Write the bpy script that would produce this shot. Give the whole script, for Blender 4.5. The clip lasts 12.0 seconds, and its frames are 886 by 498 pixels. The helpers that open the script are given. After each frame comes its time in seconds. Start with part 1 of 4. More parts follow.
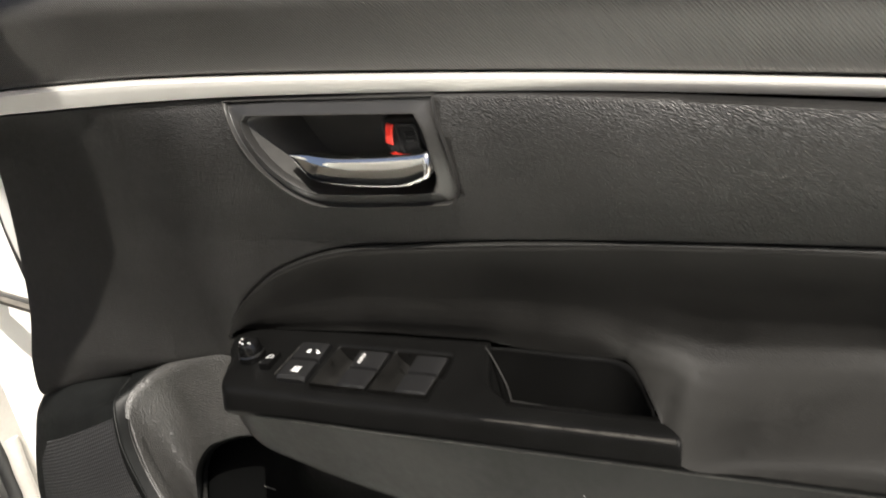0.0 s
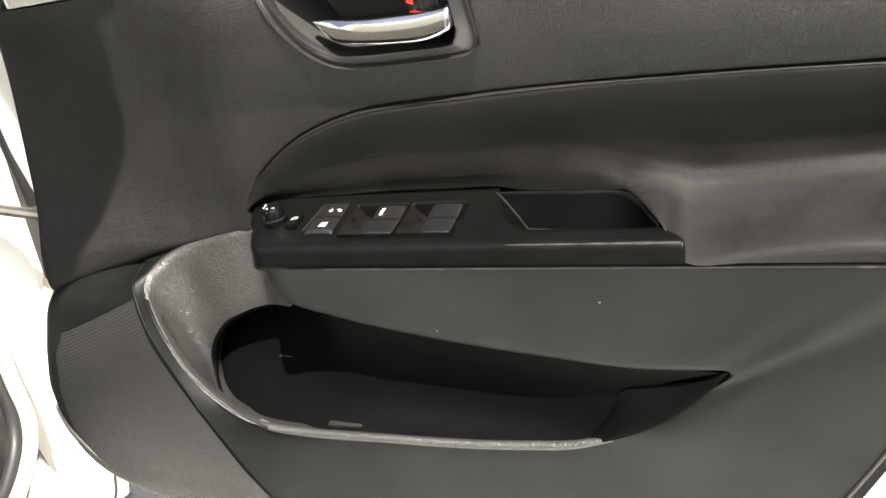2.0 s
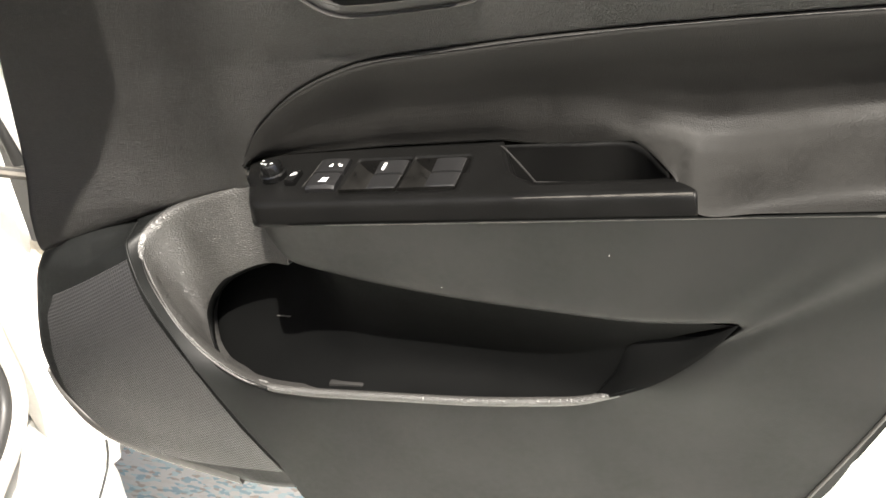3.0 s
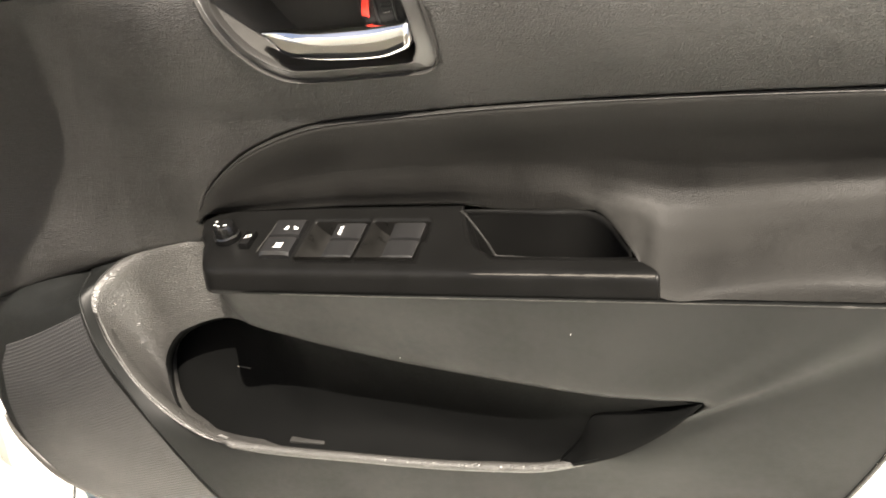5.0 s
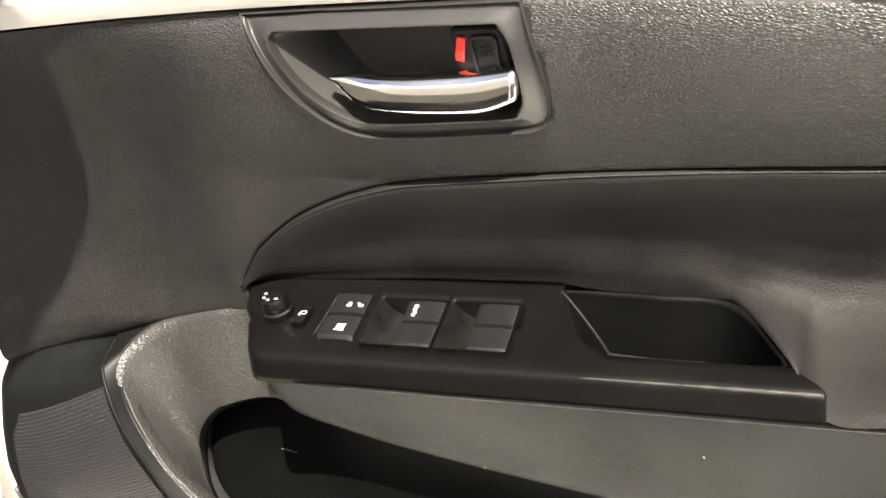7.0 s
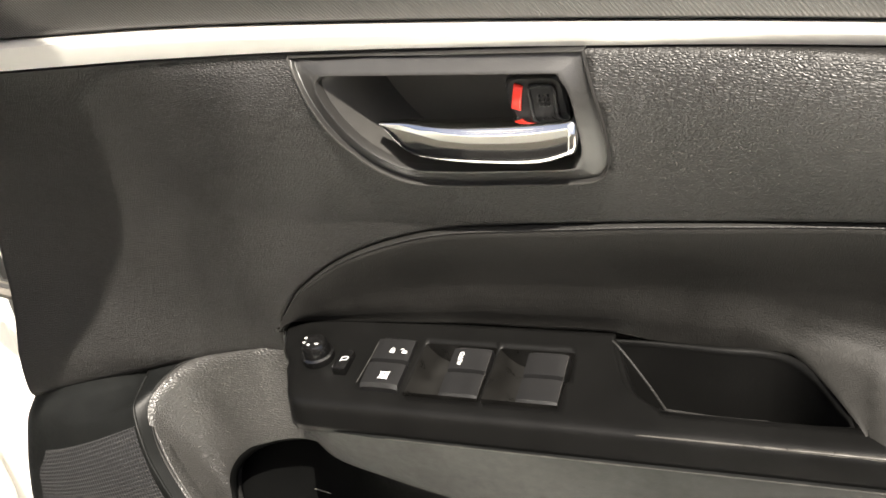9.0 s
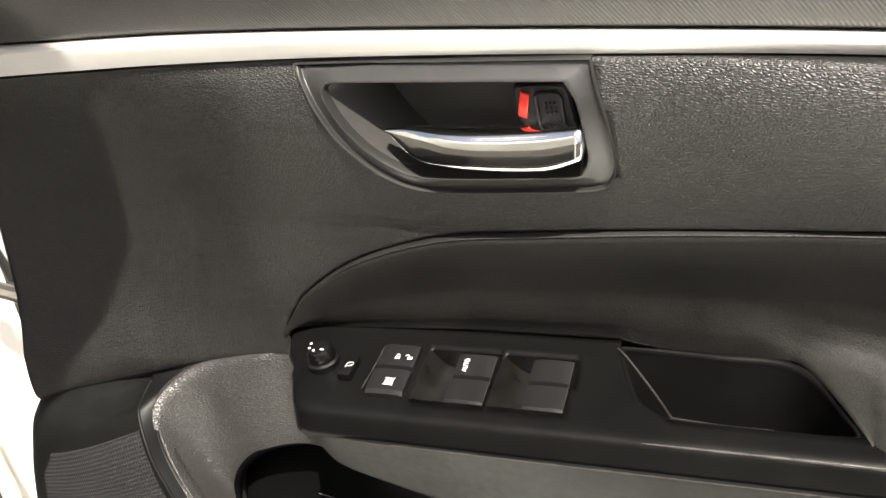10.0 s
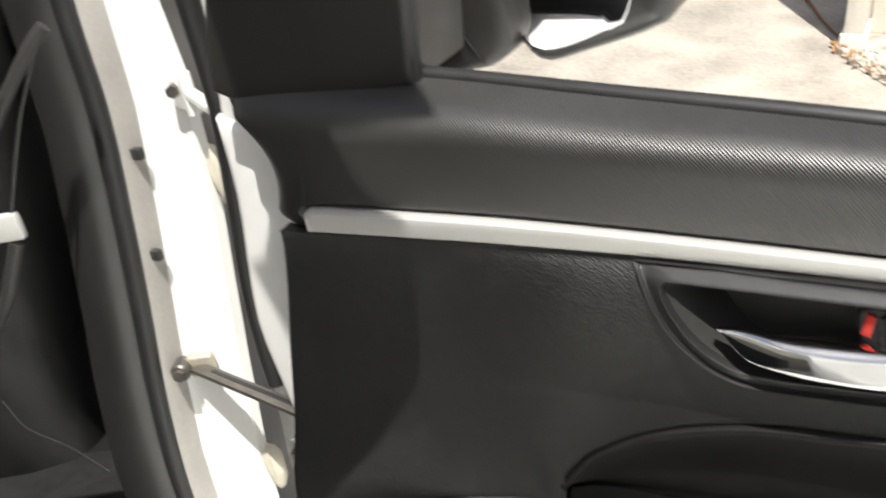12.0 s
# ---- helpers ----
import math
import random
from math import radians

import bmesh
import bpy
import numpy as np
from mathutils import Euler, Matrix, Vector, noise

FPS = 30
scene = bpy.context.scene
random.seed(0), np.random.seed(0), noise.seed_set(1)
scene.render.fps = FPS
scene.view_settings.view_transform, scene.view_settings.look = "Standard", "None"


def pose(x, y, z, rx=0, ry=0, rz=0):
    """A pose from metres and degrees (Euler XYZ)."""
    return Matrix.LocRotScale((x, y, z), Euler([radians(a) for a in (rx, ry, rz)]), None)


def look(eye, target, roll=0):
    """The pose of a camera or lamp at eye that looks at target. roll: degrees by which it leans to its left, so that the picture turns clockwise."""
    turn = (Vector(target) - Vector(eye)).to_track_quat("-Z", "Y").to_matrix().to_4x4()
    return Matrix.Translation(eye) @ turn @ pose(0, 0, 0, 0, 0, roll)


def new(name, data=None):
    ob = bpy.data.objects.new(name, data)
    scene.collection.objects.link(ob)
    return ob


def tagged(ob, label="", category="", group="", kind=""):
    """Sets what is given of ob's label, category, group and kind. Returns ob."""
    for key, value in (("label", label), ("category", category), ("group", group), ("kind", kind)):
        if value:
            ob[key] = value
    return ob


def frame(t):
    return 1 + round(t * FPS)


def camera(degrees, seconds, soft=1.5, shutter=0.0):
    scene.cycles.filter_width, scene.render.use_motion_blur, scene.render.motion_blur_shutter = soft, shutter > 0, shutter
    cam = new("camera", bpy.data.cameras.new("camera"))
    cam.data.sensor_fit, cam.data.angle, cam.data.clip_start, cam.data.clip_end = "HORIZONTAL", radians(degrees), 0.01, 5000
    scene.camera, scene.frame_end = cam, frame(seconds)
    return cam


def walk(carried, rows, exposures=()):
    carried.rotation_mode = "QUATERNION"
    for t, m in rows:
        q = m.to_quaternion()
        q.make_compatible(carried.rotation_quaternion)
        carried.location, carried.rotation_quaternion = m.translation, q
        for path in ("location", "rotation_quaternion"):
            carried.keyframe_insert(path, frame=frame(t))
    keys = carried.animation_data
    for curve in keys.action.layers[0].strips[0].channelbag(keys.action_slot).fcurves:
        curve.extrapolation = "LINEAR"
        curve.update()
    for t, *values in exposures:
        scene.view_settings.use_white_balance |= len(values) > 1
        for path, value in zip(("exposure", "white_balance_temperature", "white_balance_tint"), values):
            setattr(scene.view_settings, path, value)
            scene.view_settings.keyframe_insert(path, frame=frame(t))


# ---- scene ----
# ---- camera and its way ----
# All of the car is laid out in the door's own frame (x along the door to its rear, y outwards, z up);
# TILT_DOOR turns that frame so that the door's waistline rises to the rear.
TILT_DOOR = pose(0, 0, 0.66) @ pose(0, 0, 0, 0, -7, 0) @ pose(0, 0, -0.66)
cam = camera(50.5, 12.0, soft=1.6, shutter=0.4)
ROWS = [
    (0, (0.4023, -0.3774, 0.9344), (0.1651, 0.0084, 0.7224), -13.44),
    (0.5, (0.4243, -0.4342, 0.9350), (0.2076, -0.0426, 0.7120), -14.01),
    (1, (0.3929, -0.4786, 0.9266), (0.1850, -0.0840, 0.7007), -13.96),
    (1.5, (0.3847, -0.4853, 0.9196), (0.1853, -0.0900, 0.6873), -14.02),
    (2, (0.3725, -0.4776, 0.9142), (0.1784, -0.0827, 0.6768), -13.99),
    (2.5, (0.3610, -0.4782, 0.9044), (0.1722, -0.0857, 0.6589), -13.94),
    (4.5, (0.3511, -0.4504, 0.9344), (0.1746, -0.0702, 0.6618), -14.23),
    (5, (0.3628, -0.4262, 0.9443), (0.1861, -0.0458, 0.6721), -14.10),
    (5.5, (0.3781, -0.3992, 0.9371), (0.1995, -0.0182, 0.6671), -13.68),
    (6, (0.3592, -0.3718, 0.9458), (0.1780, 0.0058, 0.6726), -13.79),
    (6.5, (0.3165, -0.3560, 0.9361), (0.1297, 0.0214, 0.6666), -13.87),
    (7, (0.2964, -0.3450, 0.9338), (0.1094, 0.0337, 0.6662), -13.65),
    (7.5, (0.2815, -0.3368, 0.9370), (0.0931, 0.0421, 0.6705), -13.63),
    (9.5, (0.2722, -0.3299, 0.9505), (0.0832, 0.0488, 0.6843), -13.39),
    (10, (0.2713, -0.3291, 0.9508), (0.0806, 0.0493, 0.6853), -13.39),
    (10.5, (0.2637, -0.3312, 0.9573), (0.0723, 0.0466, 0.6915), -13.30),
    (11, (0.2449, -0.3399, 0.9798), (0.0449, 0.0341, 0.7148), -13.70),
    (11.5, (0.2178, -0.3557, 1.0122), (0.0071, 0.0194, 0.7575), -13.27),
    (12, (0.1898, -0.3581, 1.0360), (-0.0531, 0.0127, 0.8045), -12.27),
]
# stops, kelvin and tint of the clip's camera, which brightens and warms on the way
EXPOSURES = [(0, 1.1, 6230, 9), (0.5, 1.46, 6180, 9), (1, 1.48, 6130, 9), (2.5, 1.97, 6230, 9), (4.5, 2.16, 6580, 10), (5.5, 2.3, 6730, 10), (7, 1.97, 6630, 10), (7.5, 2.05, 6580, 10), (9.5, 1.74, 6430, 9), (10.5, 1.53, 6330, 9), (11.5, 1.0, 6180, 9), (12, 0.65, 5940, 8)]
walk(cam, [(t, TILT_DOOR @ look(eye, target, roll)) for t, eye, target, roll in ROWS], EXPOSURES)

# ---- world and sun ----
SUN_WAY = Vector((-0.19, 0.31, -0.93)).normalized()      # the way the sunlight travels
SUN_DOOR = TILT_DOOR.to_3x3().inverted() @ SUN_WAY        # the same in the door's frame
world = bpy.data.worlds.new("world")
scene.world = world
world.use_nodes = True
wn = world.node_tree.nodes
sky = wn.new("ShaderNodeTexSky")
sky.sky_type, sky.sun_disc = "NISHITA", False
sky.sun_elevation = math.asin(-SUN_WAY.z)
sky.sun_rotation = math.atan2(-SUN_WAY.x, -SUN_WAY.y)
sky.air_density, sky.dust_density, sky.ozone_density = 0.8, 7.0, 1.0
world.node_tree.links.new(sky.outputs[0], wn["Background"].inputs[0])
wn["Background"].inputs[1].default_value = 0.055
sun = new("sun", bpy.data.lights.new("sun", "SUN"))
sun.data.energy, sun.data.angle, sun.data.color = 5.0, radians(0.6), (1.0, 0.91, 0.79)
sun.matrix_world = look((0, 0, 0), SUN_WAY)


# ---- materials ----
def material(name, colour, rough=0.5, metal=0.0, vary=0.15, grain=0.0, scale=900.0, kind="noise", stain=30.0, spec=0.5, coat=0.0, turn=0.0):
    """A surface with variation at two scales and a fine relief. grain: depth of the relief in metres, scale: its cells per metre."""
    m = bpy.data.materials.new(name)
    m.use_nodes = True
    n, l = m.node_tree.nodes, m.node_tree.links
    b = n["Principled BSDF"]
    b.inputs["Metallic"].default_value = metal
    b.inputs["Specular IOR Level"].default_value = spec
    b.inputs["Coat Weight"].default_value = coat
    co = n.new("ShaderNodeTexCoord")
    big, fine = n.new("ShaderNodeTexNoise"), n.new("ShaderNodeTexNoise")
    big.inputs["Scale"].default_value, fine.inputs["Scale"].default_value = stain, stain * 14
    big.inputs["Detail"].default_value, fine.inputs["Detail"].default_value = 5, 3
    add = n.new("ShaderNodeMath")
    add.operation = "MULTIPLY_ADD"
    add.inputs[1].default_value = 0.5
    l.new(co.outputs["Object"], big.inputs["Vector"])
    l.new(co.outputs["Object"], fine.inputs["Vector"])
    l.new(fine.outputs["Fac"], add.inputs[0])
    l.new(big.outputs["Fac"], add.inputs[2])
    ramp = n.new("ShaderNodeMapRange")
    ramp.inputs["From Min"].default_value, ramp.inputs["From Max"].default_value = 0.45, 1.05
    ramp.inputs["To Min"].default_value, ramp.inputs["To Max"].default_value = 1 - vary, 1 + vary
    l.new(add.outputs[0], ramp.inputs["Value"])
    mul = n.new("ShaderNodeVectorMath")
    mul.operation = "SCALE"
    mul.inputs[0].default_value = colour
    l.new(ramp.outputs[0], mul.inputs["Scale"])
    l.new(mul.outputs[0], b.inputs["Base Color"])
    rr = n.new("ShaderNodeMapRange")
    rr.inputs["From Min"].default_value, rr.inputs["From Max"].default_value = 0.45, 1.05
    rr.inputs["To Min"].default_value, rr.inputs["To Max"].default_value = rough * (0.9 - 0.5 * vary), min(1.0, rough * (1.1 + 0.5 * vary))
    l.new(add.outputs[0], rr.inputs["Value"])
    l.new(rr.outputs[0], b.inputs["Roughness"])
    if grain:
        bump = n.new("ShaderNodeBump")
        bump.inputs["Distance"].default_value = grain
        bump.inputs["Strength"].default_value = 1.0
        mp = n.new("ShaderNodeMapping")
        mp.inputs["Rotation"].default_value = (0, turn, 0)
        if kind == "leather":
            mp.inputs["Scale"].default_value = (0.65, 1.0, 1.25)
        l.new(co.outputs["Object"], mp.inputs["Vector"])
        if kind == "leather":
            t = n.new("ShaderNodeTexVoronoi")
            t.feature = "DISTANCE_TO_EDGE"
            t.inputs["Scale"].default_value = scale
            warp = n.new("ShaderNodeTexNoise")
            warp.inputs["Scale"].default_value = scale * 0.6
            mixv = n.new("ShaderNodeVectorMath")
            mixv.operation = "MULTIPLY_ADD"
            mixv.inputs[1].default_value = (0.9 / scale,) * 3
            l.new(mp.outputs[0], warp.inputs["Vector"])
            l.new(warp.outputs["Color"], mixv.inputs[0])
            l.new(mp.outputs[0], mixv.inputs[2])
            l.new(mixv.outputs[0], t.inputs["Vector"])
            cl = n.new("ShaderNodeMapRange")
            cl.inputs["From Max"].default_value = 0.35
            l.new(t.outputs["Distance"], cl.inputs["Value"])
            out = cl.outputs[0]
        elif kind == "ribs":
            # fine ribs that run slantwise down the face and on across the sill
            along = n.new("ShaderNodeVectorMath")
            along.operation = "DOT_PRODUCT"
            along.inputs[1].default_value = (0.80, 0.50, 0.66)
            l.new(mp.outputs[0], along.inputs[0])
            t = n.new("ShaderNodeTexWave")
            t.wave_type, t.bands_direction = "BANDS", "X"
            t.inputs["Scale"].default_value = scale
            l.new(along.outputs["Value"], t.inputs["Vector"])
            u = n.new("ShaderNodeTexNoise")
            u.inputs["Scale"].default_value = scale * 6
            l.new(mp.outputs[0], u.inputs["Vector"])
            mx = n.new("ShaderNodeMath")
            mx.operation = "MULTIPLY_ADD"
            mx.inputs[1].default_value = 0.12
            l.new(u.outputs["Fac"], mx.inputs[0])
            l.new(t.outputs["Fac"], mx.inputs[2])
            out = mx.outputs[0]
        elif kind == "mesh":
            t = n.new("ShaderNodeTexVoronoi")
            t.voronoi_dimensions = "2D"
            t.inputs["Scale"].default_value, t.inputs["Randomness"].default_value = scale, 0.0
            cut, put = n.new("ShaderNodeSeparateXYZ"), n.new("ShaderNodeCombineXYZ")
            l.new(mp.outputs[0], cut.inputs[0])
            l.new(cut.outputs["X"], put.inputs["X"])
            l.new(cut.outputs["Z"], put.inputs["Y"])
            l.new(put.outputs[0], t.inputs["Vector"])
            out = t.outputs["Distance"]
            dots = n.new("ShaderNodeMapRange")
            dots.inputs["From Min"].default_value, dots.inputs["From Max"].default_value = 0.24, 0.40
            dots.inputs["To Min"].default_value, dots.inputs["To Max"].default_value = 0.08, 1.2
            l.new(out, dots.inputs["Value"])
            both = n.new("ShaderNodeMath")
            both.operation = "MULTIPLY"
            l.new(dots.outputs[0], both.inputs[0])
            l.new(ramp.outputs[0], both.inputs[1])
            l.new(both.outputs[0], mul.inputs["Scale"])
        else:
            t = n.new("ShaderNodeTexNoise")
            t.inputs["Scale"].default_value, t.inputs["Detail"].default_value = scale, 4
            l.new(mp.outputs[0], t.inputs["Vector"])
            out = t.outputs["Fac"]
        l.new(out, bump.inputs["Height"])
        l.new(bump.outputs[0], b.inputs["Normal"])
    return m


GRAIN = material("black leather-grain plastic", (0.0090, 0.0086, 0.0080), 0.50, spec=0.66, vary=0.25, grain=0.00020, scale=780, kind="leather", stain=14)
CONE = material("black coarse-grain plastic", (0.0270, 0.0261, 0.0243), 0.48, spec=1.0, vary=0.12, grain=0.00028, scale=520, kind="leather", stain=14)
RIBBED = material("black ribbed soft plastic", (0.0290, 0.0277, 0.0255), 0.45, spec=1.0, vary=0.12, grain=0.00016, scale=225, kind="ribs", stain=12)
FABRIC = material("black padded vinyl", (0.0093, 0.0090, 0.0082), 0.62, spec=0.22, vary=0.38, grain=0.00030, scale=1300, stain=22)
LOWER = material("charcoal moulded plastic", (0.0031, 0.0035, 0.0033), 0.55, spec=0.25, vary=0.28, grain=0.0001, scale=1400, stain=16)
GRILLE = material("charcoal perforated plastic", (0.019, 0.019, 0.0198), 0.50, vary=0.12, grain=0.0006, scale=440, kind="mesh", turn=radians(22), stain=12)
SATIN = material("satin black plastic", (0.0034, 0.0034, 0.0033), 0.36, spec=0.12, vary=0.2, grain=0.00005, scale=1500, stain=40)
BEZEL = material("dark grey smooth plastic", (0.0165, 0.0160, 0.0152), 0.38, spec=0.8, vary=0.12, grain=0.00004, scale=1200, stain=30)
RECESS = material("black recess plastic", (0.028, 0.027, 0.0252), 0.42, vary=0.15, grain=0.00004, scale=1200, stain=30)
SWITCH = material("dark grey switch plastic", (0.0085, 0.0085, 0.0088), 0.36, spec=0.4, vary=0.08, grain=0.00003, scale=2000, stain=50)
RUBBED = material("rubbed black plastic with painted sheen", (0.036, 0.034, 0.030), 0.32, vary=0.4, stain=160)
WORN = material("rubbed grey plastic", (0.16, 0.155, 0.14), 0.35, vary=0.3, stain=120)
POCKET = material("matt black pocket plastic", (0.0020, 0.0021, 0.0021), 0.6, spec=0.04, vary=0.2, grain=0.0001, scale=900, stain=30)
GRAB = material("deep black pocket plastic", (0.0036, 0.0036, 0.0034), 0.7, spec=0.10, vary=0.2, grain=0.0001, scale=900, stain=30)
GLOSS = material("glossy black plastic", (0.004, 0.004, 0.004), 0.18, spec=0.6, vary=0.1, stain=60)
WELL_DARK = material("dark mottled recess plastic", (0.0050, 0.0048, 0.0044), 0.34, spec=0.35, vary=0.5, stain=90)
PALE = material("mid grey pillar plastic", (0.031, 0.0295, 0.0273), 0.45, vary=0.12, grain=0.0002, scale=800, stain=14)
SILVER = material("silver-painted plastic", (0.62, 0.61, 0.58), 0.38, metal=0.25, vary=0.03, stain=8, coat=0.2)
CHROME = material("chrome", (0.86, 0.86, 0.85), 0.05, metal=1.0, vary=0.02, stain=20)
RED = material("red marker plastic", (0.75, 0.03, 0.015), 0.4, vary=0.04, stain=60)
PRINT = material("white print", (0.8, 0.8, 0.8), 0.5, vary=0.03, stain=90)
PAINT = material("white car paint", (0.86, 0.85, 0.82), 0.22, vary=0.03, stain=6, coat=0.6)
RUBBER = material("black rubber seal", (0.02, 0.02, 0.02), 0.5, vary=0.2, grain=0.0001, scale=700, stain=30)
PINCH = material("pale grey edge with shade in its colour", (0.42, 0.40, 0.37), 0.5, vary=0.12, stain=20)
STEEL = material("worn zinc-plated steel", (0.17, 0.158, 0.14), 0.40, metal=0.7, vary=0.35, grain=0.0001, scale=500, stain=60)
ZINC = material("pale zinc plating", (0.46, 0.42, 0.34), 0.45, metal=0.35, vary=0.3, grain=0.0001, scale=400, stain=70)
DASH = material("dark grey dashboard plastic", (0.011, 0.0107, 0.0107), 0.5, vary=0.12, grain=0.0002, scale=700, kind="leather", stain=12)
CARPET = material("black floor carpet", (0.012, 0.012, 0.012), 0.95, vary=0.35, grain=0.001, scale=900, stain=60)
MIRROR = material("mirror glass", (0.9, 0.9, 0.9), 0.02, metal=1.0, vary=0.01, stain=8)
SHADED = material("white body paint greyed for shade", (0.12, 0.116, 0.11), 0.7, vary=0.3, grain=0.0005, scale=200, stain=30)
CREAM = material("cream wax sealant", (0.62, 0.58, 0.47), 0.5, vary=0.2, stain=40)


# ---- mesh helpers ----
def part(name, bm, mat, parent, label="", smooth=50, thick=0.0):
    """Links a bmesh as one mesh object under a thing or a part. thick: a shell's thickness, away from the viewer."""
    me = bpy.data.meshes.new(name)
    bm.to_mesh(me)
    bm.free()
    for m in mat if isinstance(mat, (list, tuple)) else [mat]:
        me.materials.append(m)
    me.polygons.foreach_set("use_smooth", [True] * len(me.polygons))
    me.set_sharp_from_angle(angle=radians(smooth))
    ob = new(name, me)
    ob.parent = parent
    if thick:
        s = ob.modifiers.new("thickness", "SOLIDIFY")
        s.thickness, s.offset = thick, -1
    return tagged(ob, label)


def thing(name, label, category, m=TILT_DOOR):
    ob = new(name)
    ob.matrix_basis = m
    ob.empty_display_size = 0.05
    return tagged(ob, label, category)


def curve(points, n, closed=False, corners=()):
    """n + 1 (closed: n) points on a smooth line through the points, even in length; corners stay sharp."""
    p = [Vector(q) for q in points]
    k, out = len(p), []
    for i in range(k if closed else k - 1):
        a, b = p[i], p[(i + 1) % k]
        before = p[i - 1] if closed or i > 0 else a
        after = p[(i + 2) % k] if closed or i + 2 < k else b
        t0 = (b - a) if i in corners else (b - before) / 2
        t1 = (b - a) if (i + 1) % k in corners else (after - a) / 2
        for j in range(12):
            u = j / 12
            out.append(a * (2*u**3 - 3*u**2 + 1) + t0 * (u**3 - 2*u**2 + u) + b * (3*u**2 - 2*u**3) + t1 * (u**3 - u**2))
    out.append(p[0] if closed else p[-1])
    far = [0.0]
    for a, b in zip(out, out[1:]):
        far.append(far[-1] + (b - a).length)
    want = np.linspace(0, far[-1], n + 1)
    cols = [np.interp(want, far, [q[c] for q in out]) for c in range(len(p[0]))]
    res = [Vector(c) for c in zip(*cols)]
    return res[:-1] if closed else res


def matched(points, sub, closed=False, corners=()):
    """As curve(), but with sub points from each control point to the next, so that two lines with as many controls keep in step."""
    p = [Vector(q) for q in points]
    k, out = len(p), []
    for i in range(k if closed else k - 1):
        a, b = p[i], p[(i + 1) % k]
        before = p[i - 1] if closed or i > 0 else a
        after = p[(i + 2) % k] if closed or i + 2 < k else b
        t0 = (b - a) if i in corners else (b - before) / 2
        t1 = (b - a) if (i + 1) % k in corners else (after - a) / 2
        for j in range(sub):
            u = j / sub
            out.append(a * (2*u**3 - 3*u**2 + 1) + t0 * (u**3 - 2*u**2 + u) + b * (3*u**2 - 2*u**3) + t1 * (u**3 - u**2))
    if not closed:
        out.append(p[-1])
    return out


def loft(rows, closed=False, bm=None, keep=None, mat=0, flip=False):
    """A skin over rows of points. keep(centre): which faces stay."""
    bm = bm or bmesh.new()
    vs = [[bm.verts.new(p) for p in r] for r in rows]
    n = len(rows[0])
    for a, b in zip(vs, vs[1:]):
        for i in range(n if closed else n - 1):
            q = [a[i], b[i], b[(i + 1) % n], a[(i + 1) % n]]
            if keep and not keep(sum((v.co for v in q), Vector()) / 4):
                continue
            if flip:
                q.reverse()
            try:
                bm.faces.new(q).material_index = mat
            except ValueError:
                pass
    if keep:
        for v in [v for v in bm.verts if not v.link_faces]:
            bm.verts.remove(v)
    return bm


def cap(bm, ring, flip=False):
    vs = [bm.verts.new(p) for p in ring]
    bm.faces.new(vs[::-1] if flip else vs)
    return bm


def inside(poly, x, z):
    hit = False
    for (x0, z0), (x1, z1) in zip(poly, poly[1:] + poly[:1]):
        if (z0 > z) != (z1 > z) and x < (x1 - x0) * (z - z0) / (z1 - z0) + x0:
            hit = not hit
    return hit


def tube(path, radius, sides=8, bm=None, taper=None):
    """A round bar along a path."""
    bm = bm or bmesh.new()
    rows = []
    for i, p in enumerate(path):
        d = (path[min(i + 1, len(path) - 1)] - path[max(i - 1, 0)]).normalized()
        side = d.cross(Vector((0.13, -0.9, 0.41))).normalized()
        up = side.cross(d)
        r = radius if taper is None else radius * taper(i / (len(path) - 1))
        rows.append([p + r * (math.cos(a) * side + math.sin(a) * up) for a in (k * math.tau / sides for k in range(sides))])
    loft(rows, True, bm)
    cap(bm, rows[0], True)
    cap(bm, rows[-1])
    return bm


def box(x0, x1, y0, y1, z0, z1, bevel=0.0, bm=None, segments=2, m=None):
    """A block with rounded edges; m: a pose to lay it in."""
    one = bmesh.new()
    bmesh.ops.create_cube(one, size=1)
    for v in one.verts:
        v.co = Vector((x0 + (v.co.x + 0.5) * (x1 - x0), y0 + (v.co.y + 0.5) * (y1 - y0), z0 + (v.co.z + 0.5) * (z1 - z0)))
    if bevel:
        bmesh.ops.bevel(one, geom=one.edges[:], offset=bevel, segments=segments, affect="EDGES", profile=0.6)
    if m is not None:
        one.transform(m)
    if bm is None:
        return one
    me = bpy.data.meshes.new("joined")
    one.to_mesh(me)
    one.free()
    bm.from_mesh(me)
    bpy.data.meshes.remove(me)
    return bm


def lerp(a, b, t):
    return a + (b - a) * t


def smooth01(a, b, x):
    t = min(1.0, max(0.0, (x - a) / (b - a)))
    return t * t * (3 - 2 * t)


def slab(outline, y0, y1, bevel=0.0):
    """A plate from an outline in x and z, from y0 (near) to y1 (far)."""
    bm = bmesh.new()
    ring = [Vector((x, y0, z)) for x, z in outline]
    face = bm.faces.new([bm.verts.new(p) for p in ring])
    got = bmesh.ops.extrude_face_region(bm, geom=[face])
    bmesh.ops.translate(bm, verts=[v for v in got["geom"] if isinstance(v, bmesh.types.BMVert)], vec=(0, y1 - y0, 0))
    bmesh.ops.recalc_face_normals(bm, faces=bm.faces[:])
    if bevel:
        bmesh.ops.bevel(bm, geom=[e for e in bm.edges if abs(e.verts[0].co.y - e.verts[1].co.y) < 1e-6], offset=bevel, segments=3, affect="EDGES", profile=0.5)
    return bm


